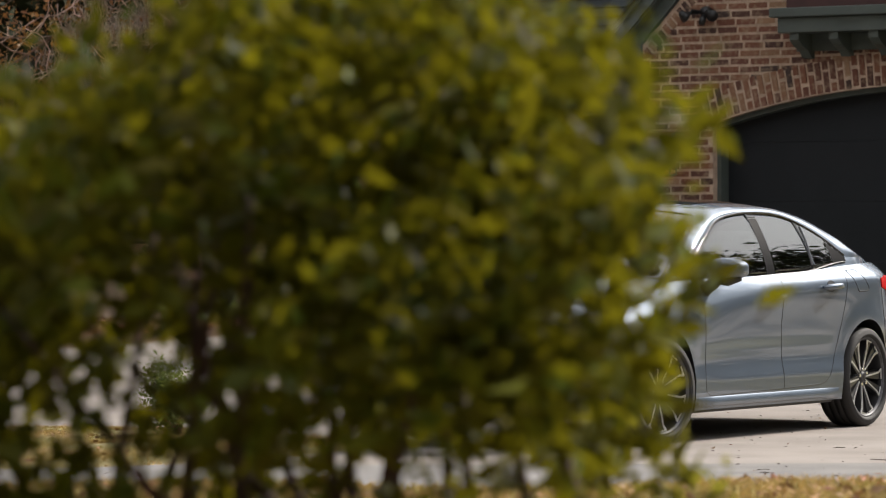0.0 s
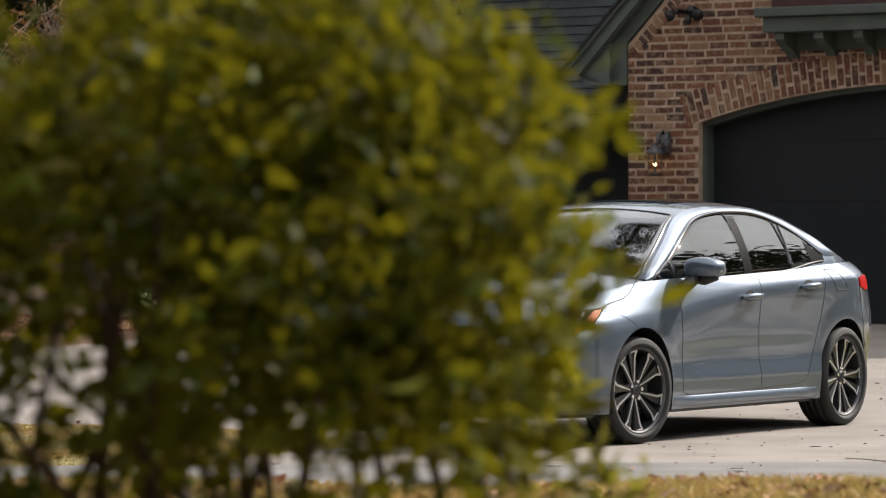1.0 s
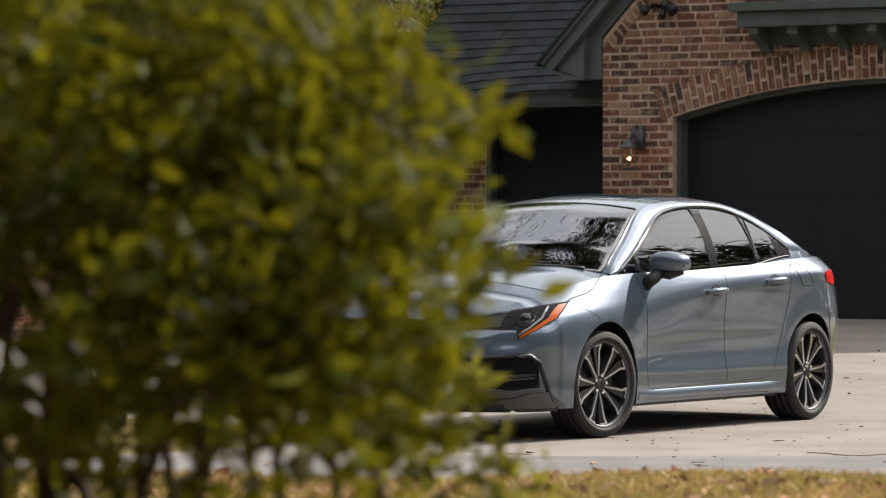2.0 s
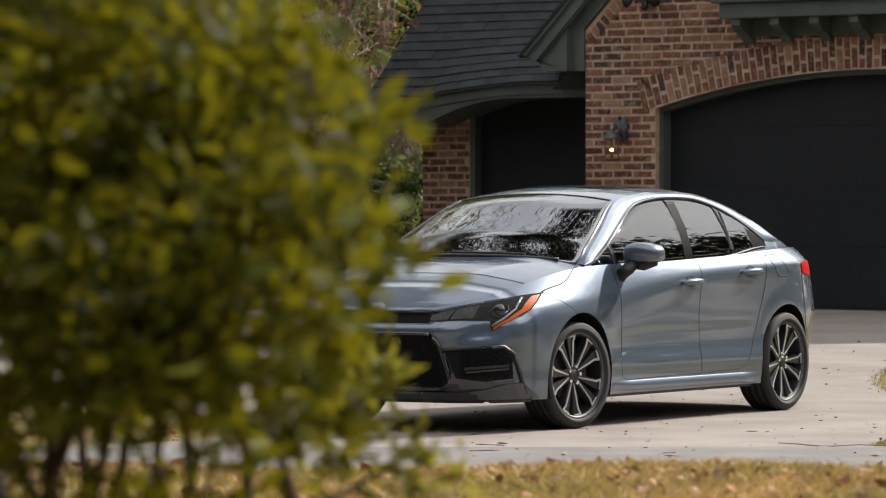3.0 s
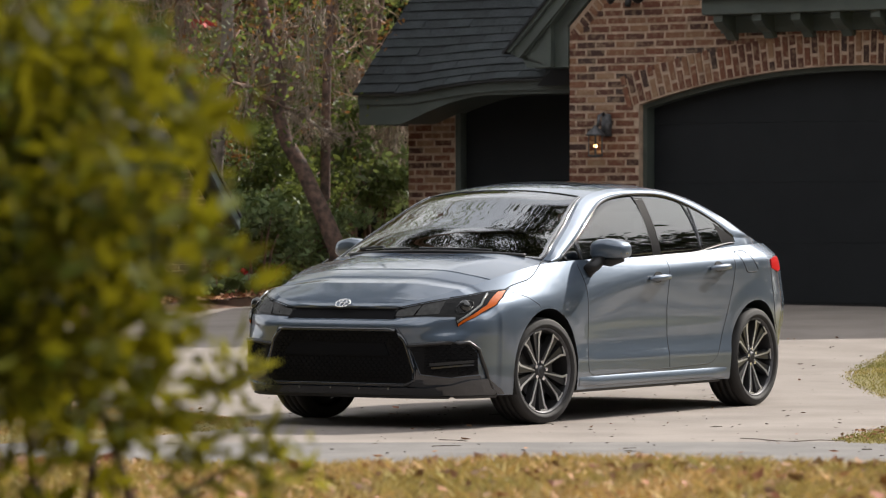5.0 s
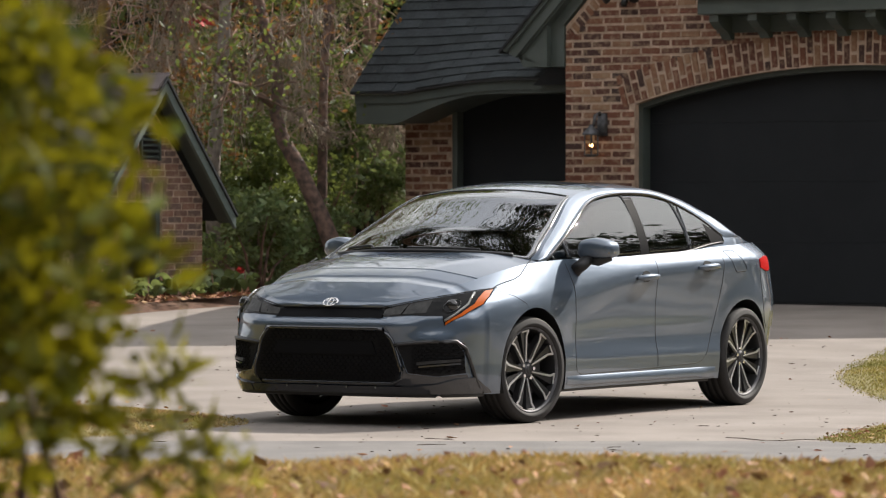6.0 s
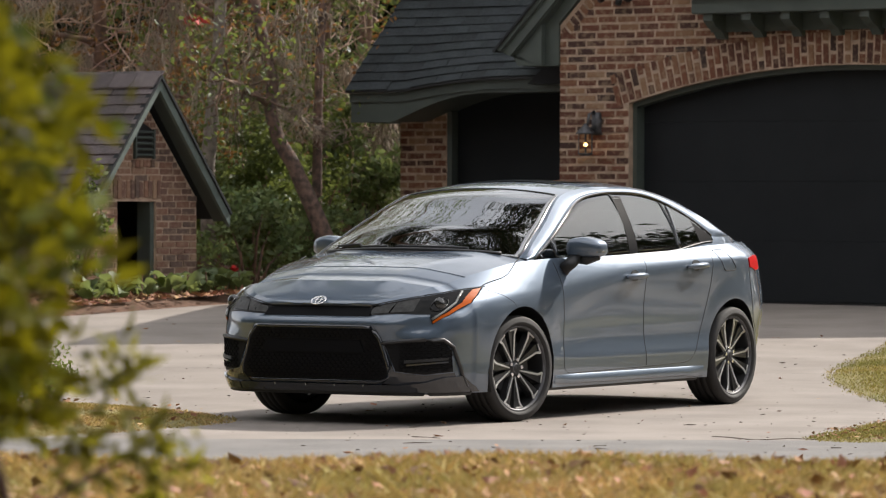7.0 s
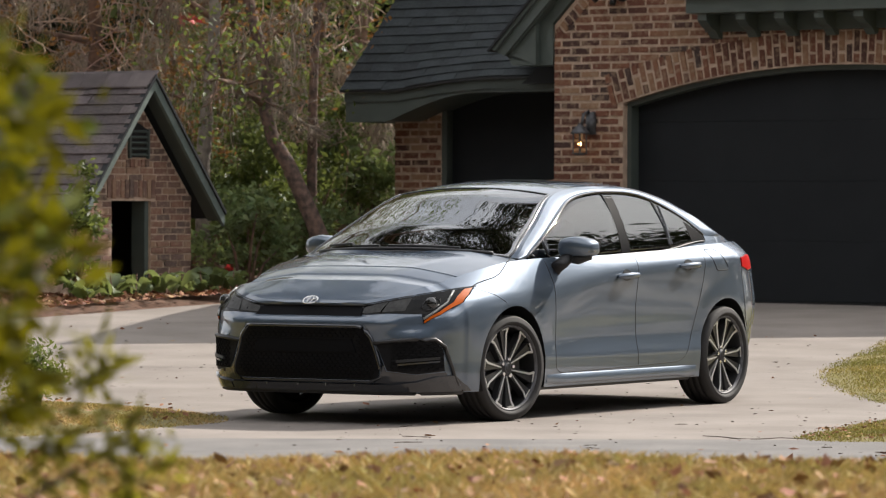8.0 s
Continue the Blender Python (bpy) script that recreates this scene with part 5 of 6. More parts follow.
for z in np.linspace(0.5, 1.45, 26):
    depth = 0.9 * rng.random() - 0.65
    edge_sprigs.append((crown_edge(z) - 0.04 - 0.10 * max(depth + 0.3, 0) + 0.03 * rng.random(), depth, z))
for at in edge_sprigs:
    v, f = leaf_cloud(clusters([at], 26, 0.036), 0.052, rng, up=0.5)
    tagged(cloud_part("sprig", v, f, M_LEAF_BUSH, shrub), "", kind="stuff")
for k in range(20):
    a = rng.random() * 6.28
    bx, by = rng.normal() * 0.16 + 0.42 - 0.5 * (k % 4 == 0), rng.normal() * 0.2
    tip = (min(bx + rng.normal() * 0.25, 0.52), by + rng.normal() * 0.25, 0.75 + 0.3 * rng.random())
    mid = (0.6 * bx + 0.4 * tip[0] + rng.normal() * 0.05, 0.6 * by + 0.4 * tip[1], 0.42)
    part("stem", tube(bmesh.new(), [(bx, by, -0.02), mid, tip], [0.012 + 0.010 * rng.random(), 0.009, 0.003], 7), M_STEM, shrub, smooth=True)
part("stem", tube(bmesh.new(), [(0.45, 0.3, 0.0), (0.60, 0.45, 0.22), (0.76, 0.62, 0.35), (0.92, 0.68, 0.44)], [0.009, 0.007, 0.005, 0.003], 6), M_STEM, shrub, smooth=True)


def blades(poly_box, count, height, ok=None, tall=0.5):
    x0, x1, y0, y1 = poly_box
    P = rng.random((count, 2)) * (x1 - x0, y1 - y0) + (x0, y0)
    if ok:
        P = np.array([p for p in P if ok(*p)])
    n = len(P)
    z = np.array([height(x, y) for x, y in P])
    h = (0.016 + 0.032 * rng.random(n) ** 1.5 * (1 + tall)) * tall * 2
    lean = rng.normal(size=(n, 2)) * 0.6 * h[:, None]
    a = rng.random(n) * 6.283
    w = 0.0035 + 0.003 * rng.random(n)
    side = np.stack([np.cos(a) * w, np.sin(a) * w], 1)
    base = np.column_stack([P, z])
    v = np.stack([base + np.column_stack([side, 0 * z]), base - np.column_stack([side, 0 * z]), base + np.column_stack([lean * 0.4, h * 0.6]) - np.column_stack([side * 0.7, 0 * z]), base + np.column_stack([lean, h])], 1).reshape(-1, 3)
    b = np.arange(n)[:, None] * 4
    return v, np.concatenate([b + (0, 1, 2), b + (0, 2, 3)], 0)


v, f = blades((-2.7, 2.4, 10.6, 14.4), 60000, lambda x, y: ground_height(x, y) - 0.032)
tagged(cloud_part("lawn_grass", v, f, M_GRASS), "dry straw-coloured lawn grass with green patches", "grass", kind="stuff")


def bed_top(bed, x, y):
    """Height of a grass bed's mound, which runs out a little way over the paving."""
    far = edge_distance(bed, x, y) if inside(bed, x, y) else 0.0
    return drive_height(x, y) - 0.006 + 0.032 * smooth_step(0, 0.45, far)


for name, bed, box_, n, label in (
    ("verge_grass", BED_FAR, (2.5, 5.6, 26.4, 36), 22000, "green-brown verge grass"),
    ("road_verge_grass", BED_NEAR, (1.7, 4.6, 22.8, 26.4), 14000, "dry verge grass with leaves"),
    ("island_grass", BED_LEFT, (-4.6, -1.0, 22.4, 27.8), 18000, "dry yellow island grass"),
):
    v, f = blades(box_, n * 4, lambda x, y: bed_top(bed, x, y), lambda x, y: inside(bed, x, y) or (rng.random() < 0.25 and edge_distance(bed, x, y) < 0.05 * rng.random()), 0.20)
    tagged(cloud_part(name, v, f, M_GRASS if bed is BED_LEFT else M_GRASS_GREEN), label, "grass", kind="stuff")


def litter(name, count, where, height, size, label, flat=0.25, mat=M_LEAF_DEAD):
    P = []
    while len(P) < count:
        x, y = where()
        if x is not None:
            P.append((x, y, height(x, y)))
    v, f = leaf_cloud(P, size, rng, aspect=1.6)
    v = v.reshape(-1, 5, 3)
    v[:, :, 2] = v[:, :1, 2] + (v[:, :, 2] - v[:, :1, 2]) * flat + 0.004
    lowest = v[:, :, 2].min(axis=1, keepdims=True) - np.array(P)[:, None, 2].reshape(-1, 1)
    v[:, :, 2] -= np.minimum(lowest, 0)
    return tagged(cloud_part(name, v.reshape(-1, 3), f, mat), label, "leaves", kind="stuff")


def on_bed(bed, x0, y0, w, d):
    x, y = rng.random(2) * (w, d) + (x0, y0)
    return (x, y) if inside(bed, x, y) else (None, None)


def in_bed():
    x, y = rng.random(2) * (5.5, 8.5) + (-6.5, 35)
    return (x, y) if inside(BED_WOODS, x, y) else (None, None)


litter("fallen_leaves_bed", 8000, in_bed, lambda x, y: drive_height(x, y) + 0.085, 0.085, "red-brown fallen leaves covering the bed", 0.5)
litter("fallen_leaves_lawn", 420, lambda: tuple(rng.random(2) * (5, 3.2) + (-2.7, 10.8)), lambda x, y: ground_height(x, y) - 0.005, 0.055, "brown fallen leaves scattered on the lawn", 0.6)
litter("bleached_leaves_lawn", 750, lambda: tuple(rng.random(2) * (5, 3.2) + (-2.7, 10.8)), lambda x, y: ground_height(x, y) - 0.004, 0.04, "bleached pinkish leaves scattered on the lawn", 0.6, M_LEAF_PINK)
litter("paving_debris", 900, lambda: tuple(rng.random(2) * (8.5, 14) + (-4, 20.2)), lambda x, y: drive_height(x, y) + 0.001, 0.028, "fine dark plant debris scattered on the paving", 0.25, M_TWIG)
litter("verge_leaves", 900, lambda: on_bed(BED_NEAR, 1.8, 22.9, 2.6, 3.2), lambda x, y: drive_height(x, y) + 0.018, 0.034, "brown leaves along the verge", 0.5)
litter("fallen_leaves_paving", 210, lambda: tuple(rng.random(2) * (9, 18) + (-4, 19)), lambda x, y: drive_height(x, y) + 0.002, 0.05, "small dry leaves scattered on the concrete", 0.3)
litter("fallen_leaves_island", 300, lambda: on_bed(BED_LEFT, -4.6, 22.9, 3.5, 4.5), lambda x, y: drive_height(x, y) + 0.03, 0.05, "dry leaves on the island", 0.5)
for x, y, z, s, lean in ((0.03, 12.62, 0.495, 0.05, 20), (0.99, 12.75, 0.49, 0.06, 5), (1.17, 12.75, 0.49, 0.05, -12), (1.69, 20.7, 0.0, 0.065, 8)):
    leaf, lf = leaf_cloud([(0, 0, 0)], s, np.random.default_rng(int(x * 100)), aspect=1.5, up=3.0)
    ob = cloud_part("fallen_leaf", leaf, lf, M_LEAF_DEAD)
    ob.matrix_world = pose(x, y, z, 0, lean, 0)
    tagged(ob, "curled brown leaf standing on edge on the ground", "leaf", "single leaves")
for k in range(22):
    x, y, a, l = rng.random() * 5 - 2.2, 20.5 + 6 * rng.random() ** 2, rng.normal() * 0.5, 0.06 + 0.22 * rng.random() ** 2
    z = drive_height(x, y) + 0.006
    p = [(x + l * t * math.cos(a) + 0.015 * math.sin(9 * t + k), y + l * t * math.sin(a) + 0.02 * math.sin(5 * t), z) for t in (0, 0.33, 0.66, 1)]
    tagged(part("twig", tube(bmesh.new(), p, [0.002, 0.003, 0.0025, 0.0015], 5), M_TWIG), "thin dark twig lying on the paving", "twig", "twigs")
p = [(1.45, 23.45, 0.01), (1.53, 23.25, 0.016), (1.62, 23.10, 0.014), (1.72, 23.06, 0.014), (1.86, 23.16, 0.016), (2.0, 23.12, 0.012)]
tagged(part("fallen_branch", tube(bmesh.new(), p, [0.002, 0.0028, 0.0032, 0.003, 0.0025, 0.0015], 6), M_TWIG), "long thin fallen branch on the paving edge", "branch")


# ---- trees ----
def limb_points(start, heading, length, bend, steps=6):
    p, d = Vector(start), Vector(heading).normalized()
    out = [p.copy()]
    for _ in range(steps):
        d = (d + Vector(rng.normal(size=3)) * bend).normalized()
        p = p + d * length / steps
        out.append(p.copy())
    return out


def tree(name, label, trunk, radii, limbs, crown_leaves, leaf_size, mat, spread=0.55, moss=0, bark=M_BARK):
    base = trunk[0]
    ob = thing(name, label, "tree", pose(*base))
    o = Vector(base)
    part("trunk", tube(bmesh.new(), [Vector(p) - o for p in trunk], radii, 12), bark, ob, smooth=True)
    tips = []
    for start, heading, length, r in limbs:
        pts = limb_points(Vector(start) - o, heading, length, 0.22)
        limb = part("limb", tube(bmesh.new(), pts, list(np.linspace(r, r * 0.25, len(pts))), 7), M_BARK, ob, smooth=True)
        tips += pts[2:]
        for q in pts[2:]:
            for _ in range(2):
                twig = limb_points(q, Vector(rng.normal(size=3)) + Vector((0, 0, 0.2)), length * 0.4, 0.3, 4)
                part("branch", tube(bmesh.new(), twig, list(np.linspace(r * 0.35, 0.008, 5)), 5), M_BARK, limb, smooth=True)
                tips += twig[2:]
    if crown_leaves and tips:
        per = max(crown_leaves // len(tips), 1)
        v, f = leaf_cloud(clusters([tuple(t) for t in tips], per, spread), leaf_size, rng)
        cloud_part("crown", v, f, mat, ob)
    if moss and tips:
        hang_moss(ob, [tips[i] for i in rng.integers(0, len(tips), moss)])
    return ob


def hang_moss(parent, anchors, length=(0.4, 1.3), strands=26):
    """Drooping grey strands from each anchor, as narrow ribbons."""
    V, F = [], []
    for a in anchors:
        L = length[0] + (length[1] - length[0]) * rng.random()
        for _ in range(strands):
            p = np.array(a) + rng.normal(size=3) * (0.10, 0.10, 0.05)
            l = L * (0.2 + 0.8 * rng.random() ** 1.6)
            w = 0.003 + 0.006 * rng.random()
            drift = rng.normal(size=1) * 0.10
            ang = rng.random() * 3.14
            s = np.array([math.cos(ang) * w, math.sin(ang) * w, 0])
            b = len(V)
            steps = 5
            for k in range(steps + 1):
                q = p + np.array([drift[0] * k / steps + 0.02 * math.sin(1.9 * k + p[0] * 31), 0.02 * math.cos(1.7 * k + p[1] * 23), -l * k / steps])
                t = 1 - 0.7 * k / steps
                V += [q + s * t, q - s * t]
            F += [(b + 2 * k, b + 2 * k + 1, b + 2 * k + 3, b + 2 * k + 2) for k in range(steps)]
    tagged(cloud_part("hanging_moss", np.array(V), np.array(F), M_MOSS, parent), "grey hanging moss strands", kind="stuff")


def bed_z(y):
    return drive_height(-3, y) + 0.05


lean = [(-1.14, 43.2, 0.38), (-1.22, 43.2, 0.85), (-1.38, 43.2, 1.24), (-1.60, 43.2, 1.72), (-1.74, 43.2, 1.95), (-1.83, 43.2, 2.25), (-1.80, 43.2, 2.55), (-1.93, 43.2, 3.1), (-2.10, 43.2, 3.8), (-2.1, 43.3, 5.2), (-1.9, 43.6, 7.5)]
tree("leaning_tree", "leaning rough-barked tree with a reddish trunk at the wood's edge", lean, [0.12, 0.10, 0.088, 0.078, 0.072, 0.066, 0.063, 0.06, 0.058, 0.055, 0.04],
     [((-1.82, 43.2, 2.3), (-1, -0.1, 0.55), 1.3, 0.045), ((-2.1, 43.3, 4.6), (-0.2, 0.8, 0.7), 2.0, 0.05), ((-2.1, 43.3, 5), (-1, -0.3, 0.6), 2.6, 0.05), ((-1.95, 43.6, 7), (0.5, 0.5, 0.8), 3, 0.045), ((-1.95, 43.6, 7.2), (-0.6, -0.5, 0.8), 3, 0.045)], 5200, 0.065, M_LEAF_TREE, 0.35, 10, M_BARK_RED)
tree("slender_tree", "slender straight tree trunk among undergrowth", [(-1.42, 47, 0.4), (-1.40, 47, 1.6), (-1.38, 47, 2.8), (-1.30, 47, 4.2), (-1.2, 47, 6.5)], [0.06, 0.055, 0.05, 0.045, 0.03],
     [((-1.36, 47, 3.4), (0.6, 0, 0.8), 1.6, 0.025), ((-1.3, 47, 4.4), (-0.7, 0, 0.8), 2.0, 0.025), ((-1.25, 47, 5.6), (0.4, -0.5, 0.8), 2.0, 0.025)], 4200, 0.065, M_LEAF_TREE, 0.35, 8)
tree("pale_tree", "pale pinkish forked tree trunk beside the roof", [(-1.25, 50, 0.4), (-1.22, 50, 1.8), (-1.12, 50, 2.6), (-0.98, 50, 3.3), (-0.94, 50, 4.5), (-0.8, 50, 7)], [0.10, 0.09, 0.085, 0.08, 0.07, 0.05],
     [((-1.0, 50, 3.2), (0.5, 0, 0.9), 1.6, 0.04), ((-0.95, 50, 4.4), (-0.8, 0, 0.8), 2.2, 0.04), ((-0.85, 50, 6.2), (0.5, 0, 0.8), 2.4, 0.04)], 5000, 0.065, M_LEAF_TREE, 0.4, 12)
tree("mossy_tree", "grey trunk hung with pale moss behind the outbuilding", [(-2.46, 43.4, 0.4), (-2.48, 43.4, 1.7), (-2.42, 43.4, 2.4), (-2.36, 43.4, 3.0), (-2.33, 43.4, 4.0), (-2.5, 43.4, 6.5)], [0.085, 0.078, 0.07, 0.066, 0.06, 0.04],
     [((-2.42, 43.4, 2.75), (1, 0.1, -0.45), 1.0, 0.03), ((-2.36, 43.4, 3.2), (-1, 0, 0.5), 1.8, 0.04), ((-2.35, 43.4, 3.8), (-0.3, 0.5, 0.6), 1.6, 0.04), ((-2.5, 43.4, 5.4), (-0.8, -0.2, 0.8), 2.4, 0.04)], 2200, 0.055, M_LEAF_RUST, 0.35, 26, M_BARK_GREY)
tree("rust_tree", "small tree with thinning rust and olive leaves and moss", [(-3.9, 45, 0.4), (-3.85, 45, 1.8), (-3.7, 45, 3.0), (-3.8, 45, 4.5), (-3.9, 45, 6.5)], [0.09, 0.08, 0.07, 0.06, 0.03],
     [((-3.8, 45, 2.4), (1, -0.2, 0.5), 1.7, 0.035), ((-3.7, 45, 3), (-1, -0.2, 0.6), 2.0, 0.035), ((-3.75, 45, 3.6), (0.9, -0.1, 0.4), 1.9, 0.035), ((-3.8, 45, 4.2), (-0.9, -0.2, 0.5), 2.0, 0.035), ((-3.85, 45, 5), (0.6, 0, 0.8), 2, 0.03)], 6500, 0.055, M_LEAF_RUST, 0.36, 34)
# tall oaks of the wood, mostly out of view, added for the car's reflections
for x, y, h, n in ((-6.8, 45, 19, 9), (-11, 47, 14, 7), (-3.2, 54, 11, 8), (-16, 55, 15, 7), (3.5, 56, 13, 8), (10, 58, 20, 8), (-8, 60, 19, 7), (30, 52, 12, 8), (38, 47, 12, 8)):
    trunk = [(x, y, 0.3), (x + 0.1, y, h * 0.22), (x - 0.15, y, h * 0.45), (x + 0.2, y, h * 0.7), (x, y, h * 0.9)]
    limbs = []
    for k in range(n):
        a = 6.283 * k / n + rng.random()
        zz = h * (0.28 + 0.6 * rng.random())
        limbs.append(((x, y, zz), (math.cos(a), math.sin(a), 0.45), h * (0.28 + 0.12 * rng.random()), 0.11))
    tree("oak_tree", "tall live oak with spreading limbs and hanging moss", trunk, [0.34, 0.28, 0.24, 0.18, 0.08], limbs, 26000 if (x, y) in ((-6.8, 45),) else 13000, 0.13, M_LEAF_TREE, 0.7, 6)

# unseen oaks, added to block sky light from the car's nose
for x, y, h in ((-11, 8, 13), (-13.5, 17, 14), (-5, -9, 13), (5, -10, 12)):
    trunk = [(x, y, 0.2), (x + 0.15, y, h * 0.25), (x - 0.1, y + 0.1, h * 0.5), (x + 0.1, y, h * 0.9)]
    limbs = [((x, y, h * (0.24 + 0.07 * k)), (math.cos(2.4 * k), math.sin(2.4 * k), 0.35), h * 0.34, 0.12) for k in range(9)]
    tree("unseen_oak", "unseen live oak, added to keep sky light off the car's nose", trunk, [0.4, 0.33, 0.27, 0.1], limbs, 15000, 0.26, M_LEAF_SHADE, 0.75)
# out of view; crown placed where the camera sees it mirrored in the car
tree("overhanging_oak", "unseen live oak, its crown placed to show mirrored in the car", [(-9.5, 36, 0.3), (-9.2, 36, 3), (-8.2, 35.4, 6.2), (-6.2, 34.0, 8.8), (-3.6, 32.4, 10.6), (-0.9, 32.2, 11.5)], [0.45, 0.40, 0.34, 0.26, 0.18, 0.09],
     [((-1.2, 32.2, 11.4), (1, 0.5, 0.1), 3.4, 0.08), ((-0.9, 32.2, 11.5), (1, -0.25, 0.15), 3.4, 0.08), ((-0.9, 32.2, 11.5), (0.7, -1, 0.1), 2.6, 0.07), ((-1.0, 32.2, 11.3), (0.7, 1, 0.2), 3.6, 0.07), ((-1.6, 32.2, 11.3), (0.1, -1, 0.1), 2.4, 0.07),
      ((-3.4, 32.3, 10.6), (0.25, -1, 0.2), 2.8, 0.08), ((-4.2, 32.7, 10.2), (-0.2, -1, 0.2), 3.2, 0.08), ((-2.6, 32.3, 10.9), (0.5, -0.9, 0.1), 2.6, 0.07), ((-5.2, 33.2, 9.6), (-0.5, -0.8, 0.3), 3.2, 0.08),
      ((-4.6, 33.0, 9.9), (0.2, 1, 0.3), 2.6, 0.07), ((-6.0, 33.9, 9.0), (-0.3, 0.9, 0.5), 3.0, 0.07), ((-6.6, 34.2, 8.6), (-0.9, -0.3, 0.5), 3.2, 0.08), ((-5.6, 33.5, 9.4), (0.3, -0.3, 1), 2.6, 0.06)], 62000, 0.11, M_LEAF_SHADE, 0.30, 6)


def undergrowth(name, label, centre, size, count, leaf, mat, seedy=0.35):
    """A free-standing bush: stems and clumps of leaves."""
    ob = thing(name, label, "shrub", pose(*centre))
    cs = []
    while len(cs) < max(count // 90, 6):
        p = rng.normal(size=3) * 0.5
        if np.linalg.norm(p) < 1.0:
            cs.append((p[0] * size[0], p[1] * size[1], size[2] * (0.5 + 0.5 * p[2])))
    for k in range(5):
        c = cs[k]
        part("stem", tube(bmesh.new(), [(c[0] * 0.2, c[1] * 0.2, -0.03), (c[0] * 0.5, c[1] * 0.5, c[2] * 0.6), c], [0.02, 0.014, 0.005], 6), M_BARK, ob, smooth=True)
    v, f = leaf_cloud(clusters(cs, 90, 0.72 * seedy * min(size)), leaf, rng)
    cloud_part("leaves", v, f, mat, ob)
    return ob


undergrowth("flowering_shrub", "pale green leafy shrub with small blossoms beside the outbuilding", (-2.0, 42.6, bed_z(42)), (0.62, 0.5, 1.25), 1900, 0.085, M_LEAF_PALE, 0.22)
undergrowth("flowering_shrub", "pale green shrub at the wood's edge", (-1.35, 43.6, bed_z(43)), (0.45, 0.45, 1.0), 1300, 0.085, M_LEAF_PALE, 0.22)
undergrowth("evergreen_shrub", "dark evergreen shrub below the leaning tree", (-1.9, 45.6, bed_z(45)), (0.9, 0.6, 2.0), 2600, 0.10, M_LEAF_TREE, 0.22)
undergrowth("evergreen_shrub", "mottled green shrub beside the garage", (-0.75, 46.5, bed_z(46)), (0.8, 0.6, 2.1), 2600, 0.09, M_LEAF_PALE, 0.22)
undergrowth("evergreen_shrub", "tall evergreen shrub behind the outbuilding", (-3.0, 47.5, bed_z(47)), (1.2, 0.7, 2.8), 3200, 0.11, M_LEAF_TREE, 0.25)
undergrowth("evergreen_shrub", "dense evergreen shrub behind the outbuilding gable", (-2.08, 43.9, bed_z(43)), (0.55, 0.4, 2.1), 3000, 0.075, M_LEAF_TREE, 0.25)
undergrowth("evergreen_shrub", "dense evergreen shrub beside the leaning trunk", (-1.5, 44.6, bed_z(44)), (0.5, 0.4, 1.7), 2400, 0.075, M_LEAF_TREE, 0.25)
undergrowth("woodland_shrub", "tall pale-leaved shrub at the wood's edge", (-2.35, 44.6, bed_z(44)), (0.7, 0.5, 2.0), 900, 0.09, M_LEAF_PALE, 0.3)
undergrowth("woodland_shrub", "pale-leaved shrub among the trunks", (-1.0, 48.5, bed_z(48)), (0.9, 0.5, 2.8), 2000, 0.10, M_LEAF_PALE, 0.3)
undergrowth("evergreen_shrub", "tall dark evergreen shrub between the trunks", (-1.75, 46.6, bed_z(46)), (0.75, 0.5, 3.0), 4200, 0.08, M_LEAF_TREE, 0.25)
undergrowth("evergreen_shrub", "tall dark evergreen shrub behind the grey trunk", (-2.75, 47.0, bed_z(47)), (0.9, 0.5, 3.2), 4200, 0.08, M_LEAF_TREE, 0.25)
undergrowth("rust_shrub", "thin shrub with rust-coloured leaves", (-2.9, 44.2, bed_z(44)), (0.9, 0.5, 3.0), 1500, 0.06, M_LEAF_RUST, 0.3)
undergrowth("climbing_shrub", "leafy shrub against the outbuilding roof", (-3.40, 38.7, drive_height(-3, 38.9) + 0.06), (0.28, 0.25, 1.30), 1500, 0.07, M_LEAF_TREE, 0.3)
undergrowth("small_shrub", "small grey-green shrub on the island", (-2.52, 26.0, 0.05), (0.22, 0.2, 0.42), 2600, 0.036, M_LEAF_TREE, 0.32)
for k in range(13):
    x, y = -5.5 - 1.6 * k % 9 + rng.normal() * 0.4, 47.5 + 4 * rng.random()
    undergrowth("evergreen_shrub", "dark evergreen woodland shrub", (x, y, bed_z(y)), (1.0, 0.8, 1.4 + 1.4 * rng.random()), 1900, 0.11, M_LEAF_TREE, 0.25)
